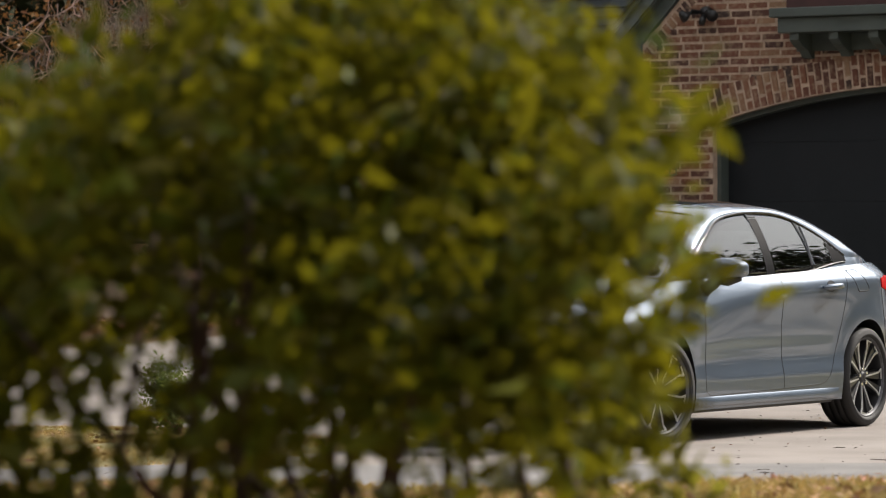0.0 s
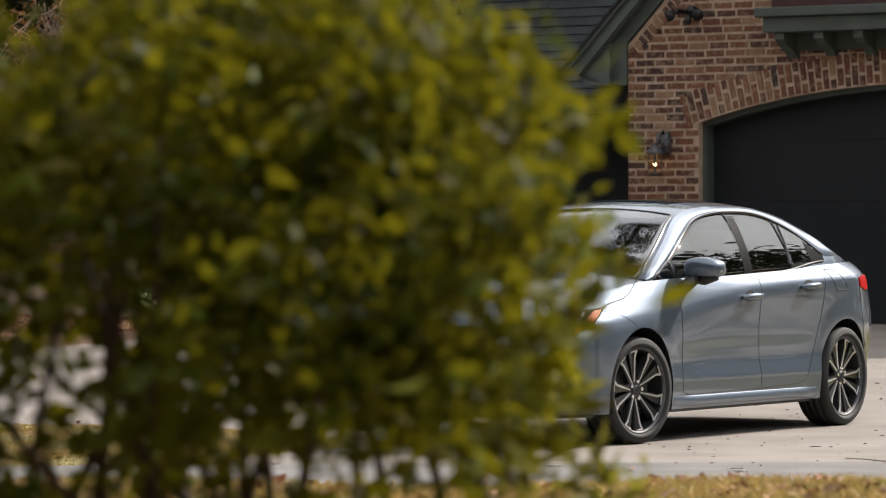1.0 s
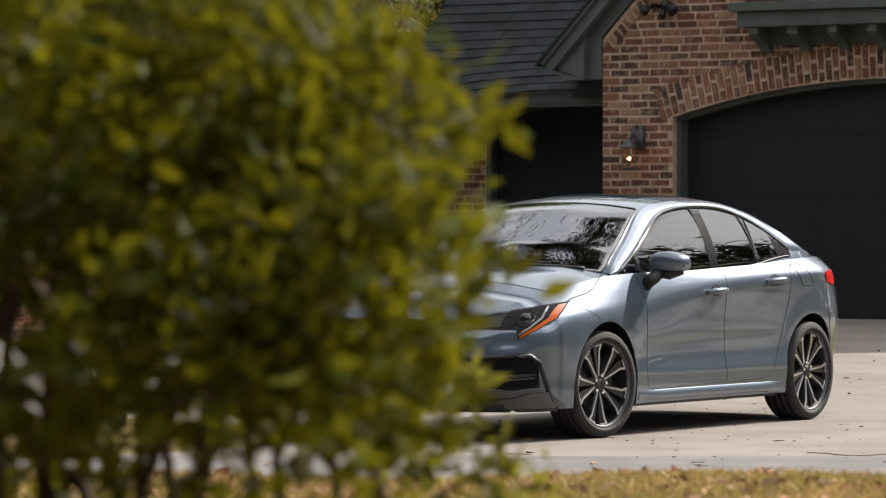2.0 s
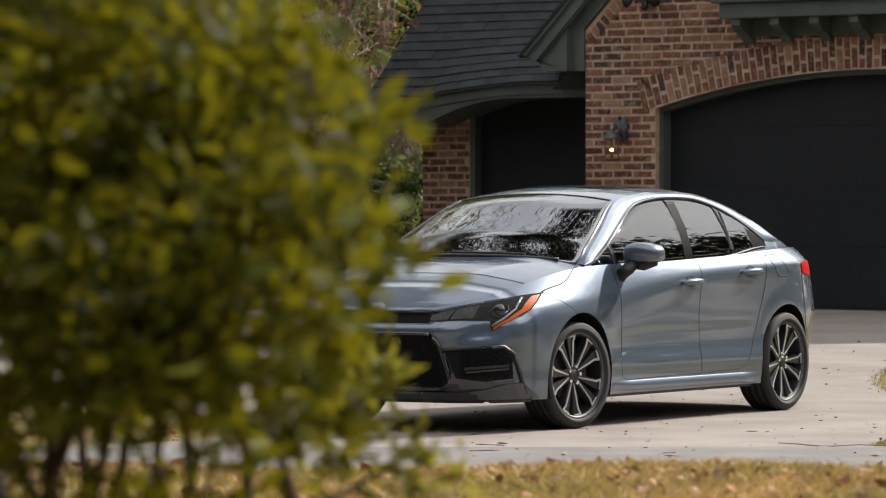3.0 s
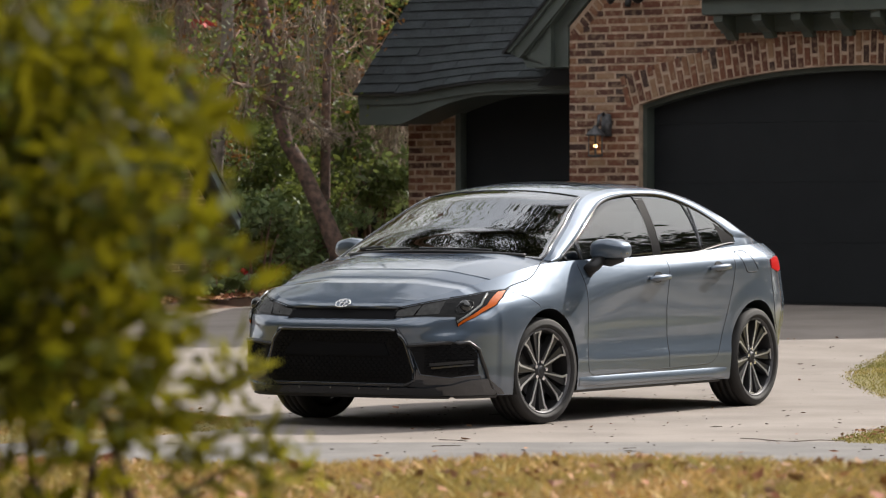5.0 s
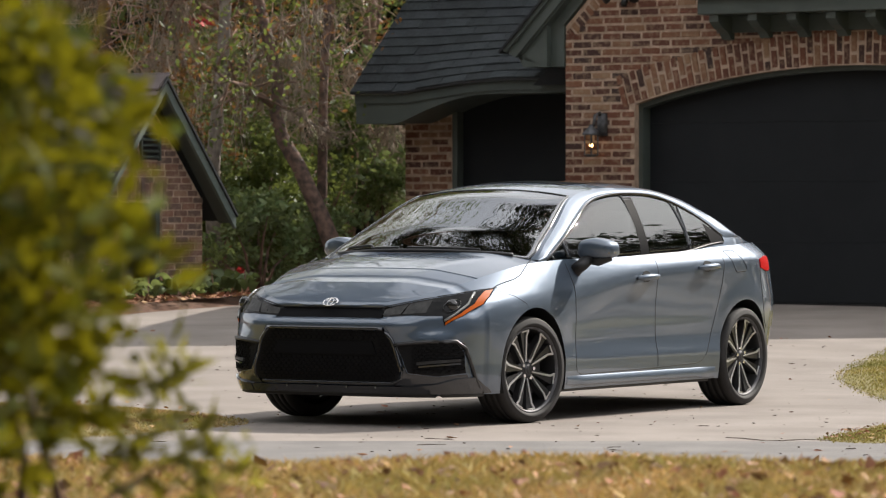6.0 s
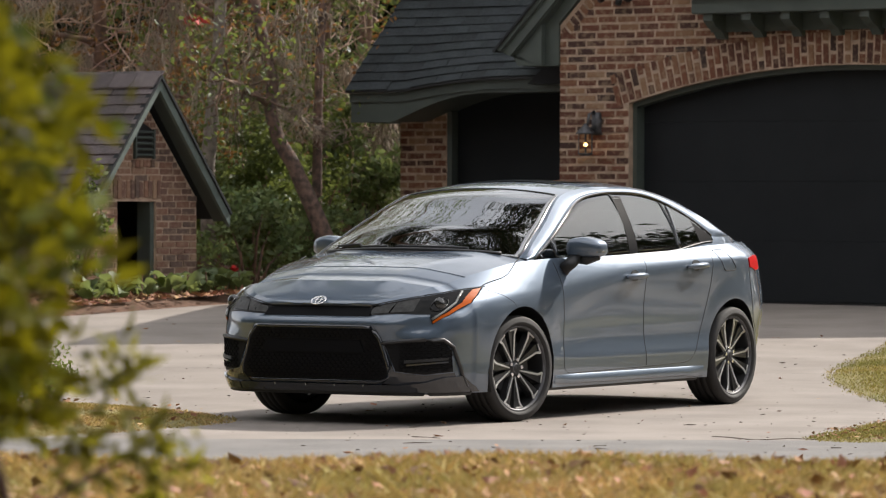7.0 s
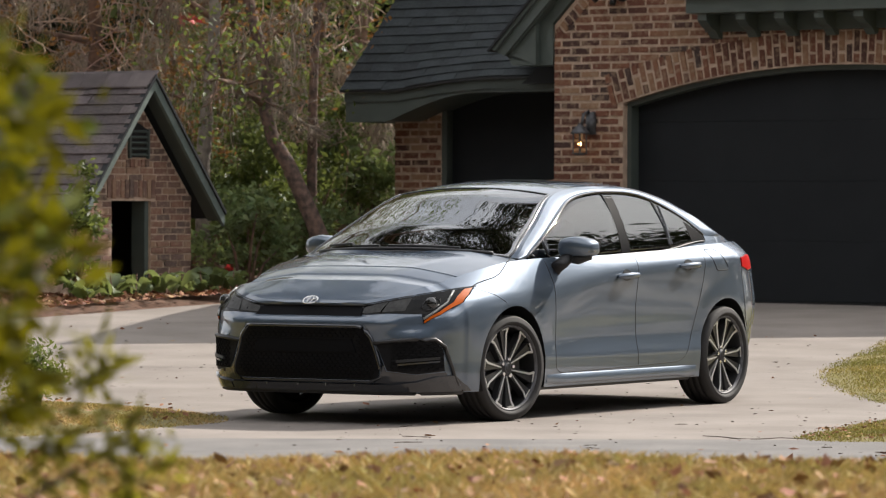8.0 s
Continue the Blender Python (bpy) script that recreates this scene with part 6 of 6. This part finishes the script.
for x, y, s in ((-3.05, 38.75, 1.1), (-2.86, 39.25, 0.75), (-2.60, 39.55, 1.05), (-2.47, 39.95, 0.7), (-2.20, 40.25, 1.0), (-3.28, 38.4, 0.9), (-2.02, 40.75, 0.8), (-2.3, 40.1, 0.6)):
    ob = thing("broadleaf_plant", "low clump of broad pale green leaves on the bed", "plant", pose(x, y, drive_height(x, y) + 0.08, 0, 0, 360 * rng.random()), "low broadleaf plants")
    for k in range(13):
        a, r = 2.4 * k + rng.random(), 0.05 + 0.03 * k * rng.random()
        bm = bmesh.new()
        L, w = 0.17 * s, 0.075 * s
        rows = []
        for t in np.linspace(0, 1, 5):
            ww = w * math.sin(math.pi * (0.08 + 0.88 * t)) ** 0.8
            rows.append([bm.verts.new((L * t, sgn * ww, 0.10 * s * math.sin(2.4 * t) + 0.02 * abs(sgn))) for sgn in (-1, 0, 1)])
        for p_, q_ in zip(rows, rows[1:]):
            for i in (0, 1):
                bm.faces.new((p_[i], p_[i + 1], q_[i + 1], q_[i]))
        bmesh.ops.transform(bm, matrix=pose(0.4 * r * math.cos(a), 0.4 * r * math.sin(a), 0.10 * rng.random(), 20 * rng.normal(), -25 + 30 * rng.random(), math.degrees(a)), verts=bm.verts)
        part("leaf", bm, M_LEAF_PALE, ob, smooth=True)
    part("stem", tube(bmesh.new(), [(0, 0, -0.03), (0, 0, 0.12), (0.01, 0, 0.22)], [0.012, 0.010, 0.005], 6), M_BARK, ob)
flower = thing("red_flower", "single bright red flower on a green stem", "flower", pose(-2.14, 42.0, bed_z(42)))
part("stem", tube(bmesh.new(), [(0, 0, -0.02), (0, 0, 0.2), (0.01, 0, 0.24)], [0.008, 0.006, 0.004], 5), M_LEAF_PALE, flower)
v, f = leaf_cloud(clusters([(0.01, 0, 0.24)], 14, 0.02), 0.06, rng, aspect=1.3)
cloud_part("petals", v, f, M_PETAL, flower)
spray = thing("red_leaf_spray", "spray of bright red autumn leaves on a hanging branch", "branch", pose(-2.72, 45.2, 3.25))
part("twig", tube(bmesh.new(), [(0.3, 0, 0.9), (0.15, 0, 0.4), (0, 0, 0.0)], [0.012, 0.008, 0.004], 5), M_BARK, spray)
v, f = leaf_cloud(clusters([(0, 0, 0), (0.08, 0, 0.02), (-0.1, 0, 0.02)], 7, 0.05, 0.4), 0.08, rng, aspect=1.5)
cloud_part("leaves", v, f, M_PETAL, spray)

# ---- far woods ----
for name, mat, n, size, box0, ext in (
    ("woodland_foliage", M_LEAF_SHADE, 26000, 0.24, (-24, 56, 0), (36, 10, 8)),
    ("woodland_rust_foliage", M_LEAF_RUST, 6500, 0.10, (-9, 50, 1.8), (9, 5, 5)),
    ("woodland_depths", M_LEAF_SHADE, 66000, 1.0, (-36, 66, 0), (60, 12, 12)),
):
    c = rng.random((n // 30, 3)) * ext + box0
    v, f = leaf_cloud(clusters(c, 30, 0.5), size, rng)
    tagged(cloud_part(name, v, f, mat), "dense woodland foliage behind the garden", "woods", kind="stuff")
# unseen foliage, added to darken reflections in the car and block sky light
for name, n, size, box0, ext in (
    ("roadside_woods", 36000, 0.8, (-32, -14, 0), (14, 48, 17)),
    ("garden_woods", 22000, 0.7, (22, 30, 0), (12, 34, 14)),
    ("opposite_woods", 84000, 1.1, (-40, -34, 0), (84, 9, 26)),
    ("far_side_woods", 30000, 0.9, (26, -26, 0), (9, 58, 10)),
):
    c = rng.random((n // 30, 3)) * ext + box0
    v, f = leaf_cloud(clusters(c, 30, 0.7), size, rng)
    tagged(cloud_part(name, v, f, M_LEAF_SHADE), "unseen foliage, added to darken the car's reflections and the sky light", "woods", kind="stuff")
hang = thing("moss_curtain", "grey hanging moss curtains among the trees", "moss", kind="stuff")
anchors = [(-4.8 + 2.9 * rng.random(), 44 + 4 * rng.random(), 2.4 + 2.0 * rng.random()) for _ in range(34)] + [(-1.6 + 1.0 * rng.random(), 46 + 2 * rng.random(), 1.5 + 1.4 * rng.random()) for _ in range(15)] + [(-2.7 + 1.1 * rng.random(), 46, 1.8 + 1.6 * rng.random()) for _ in range(10)]
hang_moss(hang, anchors, (0.25, 0.75), 80)
tree("slender_tree", "slender dark-barked young tree at the wood's edge", [(-1.36, 43.9, bed_z(43.9) - 0.05), (-1.37, 43.9, 1.33), (-1.36, 43.9, 2.25), (-1.34, 43.9, 2.90), (-1.31, 43.9, 3.4), (-1.36, 44.0, 5.5)], [0.062, 0.056, 0.050, 0.046, 0.042, 0.02],
     [((-1.34, 43.9, 3.1), (0.8, 0.2, 0.7), 1.0, 0.024), ((-1.32, 43.9, 3.4), (-0.8, 0.3, 0.6), 1.2, 0.024), ((-1.35, 44.0, 4.6), (0.3, 0.5, 0.9), 1.4, 0.02)], 1500, 0.06, M_LEAF_TREE, 0.25, 5, M_BARK_RED)
snag = thing("broken_branch", "broken pale branch with bare twigs lodged between two trunks", "branch", pose(-2.42, 43.42, 2.70))
run = [(0.0, 0.05, 0.0), (0.10, 0.2, -0.07), (0.40, 0.28, -0.27), (0.76, 0.28, -0.42), (0.99, 0.28, -0.58), (1.24, 0.26, -0.72)]
part("limb", tube(bmesh.new(), run, [0.034, 0.032, 0.028, 0.024, 0.018, 0.008], 7), M_BARK_GREY, snag, smooth=True)
for k in range(22):
    t = 0.25 + 0.75 * rng.random()
    at = Vector([key(t, np.linspace(0, 1, 6), [q[i] for q in run]) for i in range(3)])
    twig = limb_points(at, Vector((0.9, -0.2 * rng.random(), rng.normal() * 0.7 - 0.2)), 0.22 + 0.25 * rng.random(), 0.3, 4)
    part("twig", tube(bmesh.new(), twig, list(np.linspace(0.010, 0.003, 5)), 5), M_BARK_GREY, snag, smooth=True)
hang_moss(snag, [tuple(Vector(run[i]).lerp(Vector(run[i + 1]), rng.random())) for i in (1, 1, 2, 2, 3, 3, 4, 4)], (0.12, 0.38), 60)

bm = bmesh.new()
for _ in range(500):
    p = Vector((-5.2 + 3.1 * rng.random(), 43.6 + 4 * rng.random(), 2.5 + 2.2 * rng.random()))
    if rng.random() < 0.25:
        p = Vector((-2.2 + 1.4 * rng.random(), 45.6 + 3 * rng.random(), 1.6 + 2.4 * rng.random()))
    pts = limb_points(p, rng.normal(size=3) * (1, 0.5, 0.55) + (0, 0, -0.1), 0.35 + 0.75 * rng.random(), 0.35, 5)
    tube(bm, pts, [0.009, 0.008, 0.007, 0.006, 0.004, 0.002], 4)
tagged(part("bare_twigs", bm, M_TWIG_PALE), "pale bare twigs tangled among the trees", "twigs", kind="stuff")

# ---- bricks and shingles, piece by piece ----
def piece_mesh(name, sx, sy, sz, mat, seed, wobble=0.05, chamfer=0.08):
    """A worn unit block, its face towards -y, as shared data."""
    r = random.Random(seed)
    bm = bmesh.new()
    box(bm, -0.5, 0.5, 0.0, 1.0, -0.5, 0.5)
    front = [f for f in bm.faces if abs(f.calc_center_median().y) < 1e-5]
    bmesh.ops.inset_region(bm, faces=front, thickness=chamfer * 0.5)
    for q in {q for f in front for q in f.verts}:
        q.co.y -= 0.25
    for q in bm.verts:
        q.co.x *= 1 - wobble * 0.3 * r.random()
        q.co.z *= 1 - wobble * r.random()
    me = bpy.data.meshes.new(name)
    bm.to_mesh(me)
    bm.free()
    me.materials.append(mat)
    return me


BRICKS = [piece_mesh("brick", 1, 1, 1, M_BRICK, k, 0.14, 0.16) for k in range(5)]
COURSE, PITCH, JOINT = 0.0765, 0.226, 0.019
pick = random.Random(11)


def lay(parent, x, z, length, height=COURSE - JOINT, turn=0.0, face=0.0, name="brick"):
    ob = new(name, BRICKS[pick.randrange(5)])
    ob.parent = parent
    ob.matrix_local = pose(x, face + 0.008 * pick.random(), z + 0.005 * (pick.random() - 0.5), 0, turn + 1.6 * (pick.random() - 0.5), 0) @ Matrix.Diagonal((length * (0.95 + 0.05 * pick.random()), 0.022, height * (0.88 + 0.16 * pick.random()), 1))
    return ob


joined = []


def lay_joined(x, z, length, height, turn, face):
    joined.append(pose(x, face + 0.006 * pick.random(), z, 0, turn, 0) @ Matrix.Diagonal((length, 0.022, height, 1)))


def courses(parent, z0, z1, span, blocked=None, face=0.0, near=None):
    """Running bond between span(z) = (x0, x1), leaving out blocked(z) = (x0, x1)."""
    row = 0
    z = z0 + COURSE / 2
    while z < z1:
        x0, x1 = span(z)
        gaps = [(x0, x1)]
        if blocked and blocked(z):
            b0, b1 = blocked(z)
            gaps = [(x0, b0), (b1, x1)]
        for g0, g1 in gaps:
            x = g0 - (PITCH / 2 if row % 2 else 0) - (0.03 * pick.random())
            while x < g1:
                a, b = max(x, g0), min(x + PITCH - JOINT, g1)
                if b - a > 0.04:
                    if near is None or near(a, z):
                        lay(parent, 0.5 * (a + b), z, b - a, face=face)
                    else:
                        lay_joined(0.5 * (a + b), z, b - a, COURSE - JOINT, 0, face)
                x += PITCH
        z += COURSE
        row += 1


def main_blocked(z):
    if z < SPRING + 0.02:
        return (DOOR_X0 - 0.0, DOOR_X1 + 0.0)
    r = RADIUS + BAND
    dz = z + COURSE * 0.4 - (CROWN - RADIUS)
    if dz >= r:
        return None
    half = math.sqrt(r * r - dz * dz)
    half = min(half, HALF + 0.16)
    return (MID - half, MID + half)


def main_span(z):
    low = 0.0 if z < 2.98 else (z - 3.0) / 1.0 + 0.14
    return (low, 6.4 - low)


courses(wall, 0.31, 4.6, main_span, main_blocked, near=lambda x, z: x < 3.0 and z < 3.75)
# bricks laid along the slope of the gable
k = 0
while k * COURSE < 1.6:
    s = k * COURSE + 0.04
    lay(wall, (s + 0.058) * 0.7071, 3.0 + (s - 0.058) * 0.7071, 0.105, turn=45, face=-0.006)
    k += 1
# two rings of the arch
n_arch = int(2 * RADIUS * math.asin(HALF / RADIUS) / 0.0765)
for k in range(-1, n_arch + 2):
    a = (k / n_arch - 0.5) * 2 * math.asin((HALF + 0.02) / RADIUS)
    cut = 0.205 if k % 2 else 0.10
    for r0, r1 in ((0.008, cut), (cut + JOINT, BAND - 0.004)):
        r = RADIUS + 0.5 * (r0 + r1)
        x, z = MID + r * math.sin(a), CROWN - RADIUS + r * math.cos(a)
        if x < 4.4:
            lay(arch_band, x, z, COURSE - JOINT, r1 - r0, math.degrees(a), face=-0.006)
        else:
            lay_joined(x, z, COURSE - JOINT, r1 - r0, math.degrees(a), -0.006)
courses(wing_wall, 0.31, 2.36, lambda z: (-2.73, -2.145 if z < 2.2 else -2.3), None, face=1.12)
for k in range(6):
    lay(wing_wall, -2.43 + 0.062 * k, 2.26 + 0.022 * k, COURSE - JOINT, 0.17, -22 + 3 * k, face=1.112)


def join_blocks(name, mats, parent, label):
    V, F = [], []
    base = [(x, y, z) for x in (-0.5, 0.5) for y in (0.0, 1.0) for z in (-0.5, 0.5)]
    quads = ((0, 1, 3, 2), (4, 6, 7, 5), (0, 4, 5, 1), (2, 3, 7, 6), (0, 2, 6, 4), (1, 5, 7, 3))
    for m in mats:
        b = len(V)
        V += [tuple(m @ Vector(p)) for p in base]
        F += [tuple(b + i for i in q) for q in quads]
    return tagged(raw(name, V, F, M_BRICK_STUFF, parent), label, kind="stuff")


join_blocks("far_bricks", joined, wall, "weathered red bricks")
joined.clear()


def k_span(z):
    if z < 1.36:
        return (-1.6, 0.0)
    d = (z + COURSE * 0.5 - 1.35) / KS
    return (-1.6 + d, -d)


BRICKS = [piece_mesh("brick", 1, 1, 1, M_BRICK_OLD, k + 20, 0.18, 0.2) for k in range(5)]
COURSE, PITCH, JOINT = 0.063, 0.205, 0.015


def k_blocked(z):
    if z < 1.33:
        return (-1.17, -0.60)
    if z < 1.53:
        return (-1.24, -0.53)
    if 1.62 < z < 2.02:
        return (-0.96, -0.64)
    return None


courses(k_wall, 0.31, 2.24, k_span, k_blocked)
for k in range(11):
    lay(k_wall, -1.21 + 0.0645 * k, 1.43, 0.054, 0.19, 0, face=-0.003)
for k in range(6):
    lay(k_wall, -0.945 + 0.056 * k, 1.675, 0.046, 0.085, 0, face=-0.008)

# shingles
def shingle_mesh(name, mat, seed):
    r = random.Random(seed)
    bm = bmesh.new()
    box(bm, -0.5, 0.5, 0.0, 1.0, 0.0, 1.0)
    for q in bm.verts:
        if q.co.y < 0.1:
            q.co.y -= 0.04 * r.random()
            q.co.z *= 1.5 if q.co.z > 0.5 else 1
        else:
            q.co.z *= 0.3
    me = bpy.data.meshes.new(name)
    bm.to_mesh(me)
    bm.free()
    me.materials.append(mat)
    return me


SHINGLES = [shingle_mesh("shingle", M_ROOF, k) for k in range(4)]
SHINGLES_BROWN = [shingle_mesh("shingle", M_ROOF_BROWN, k + 9) for k in range(4)]
row = 0
s = 0.0
while s < 1.9:
    x = -3.0 - (0.15 if row % 2 else 0.0)
    while x < -0.05:
        a, b = max(x, -2.93), min(x + 0.30, -0.02)
        if b - a > 0.05:
            p0, p1 = wing_point(0.5 * (a + b), s), wing_point(0.5 * (a + b), s + 0.15)
            side = wing_point(b, s) - wing_point(a, s)
            up = (p1 - p0).normalized()
            sx = side.normalized()
            nz = sx.cross(up).normalized()
            m = Matrix((sx, sx.cross(up).cross(sx) * 1.0, nz)).transposed().to_4x4()
            m.translation = p0
            ob = new("shingle", SHINGLES[pick.randrange(4)])
            ob.parent = wing_roof
            ob.matrix_local = m @ Matrix.Diagonal((side.length - 0.004, 0.20, 0.012 + 0.006 * pick.random(), 1))
        x += 0.30
    s += 0.138
    row += 1
deck = [o for o in kennel.children if o.name.startswith("roof_deck")][1]
ang = math.atan(KS * 1.05)
row = 0
s = 0.0
while s < 1.62:
    y = -0.30 - (0.13 if row % 2 else 0.0)
    while y < 2.5:
        a, b = max(y, -0.225), min(y + 0.27 + 0.03 * pick.random(), 2.5)
        far = KM - 1.06
        x, z = far + s * math.cos(ang), k_slope(far, -0.018) + s * math.sin(ang)
        ob = new("shingle", SHINGLES_BROWN[pick.randrange(4)])
        ob.parent = deck
        ob.matrix_local = pose(x, 0.5 * (a + b), z, 0, 0, -90) @ pose(0, 0, 0, math.degrees(ang), 0, 0) @ Matrix.Diagonal((b - a - 0.005, 0.18, 0.014 + 0.006 * pick.random(), 1))
        y = b
    s += 0.122
    row += 1
# ridge caps
for k in range(10):
    part("ridge_cap", prism([(KM, 2.53), (KM + 0.12, 2.40), (KM + 0.12, 2.385), (KM, 2.505), (KM - 0.12, 2.385), (KM - 0.12, 2.40)], -0.215 + 0.28 * k, 0.06 + 0.28 * k), M_ROOF_BROWN, kennel)
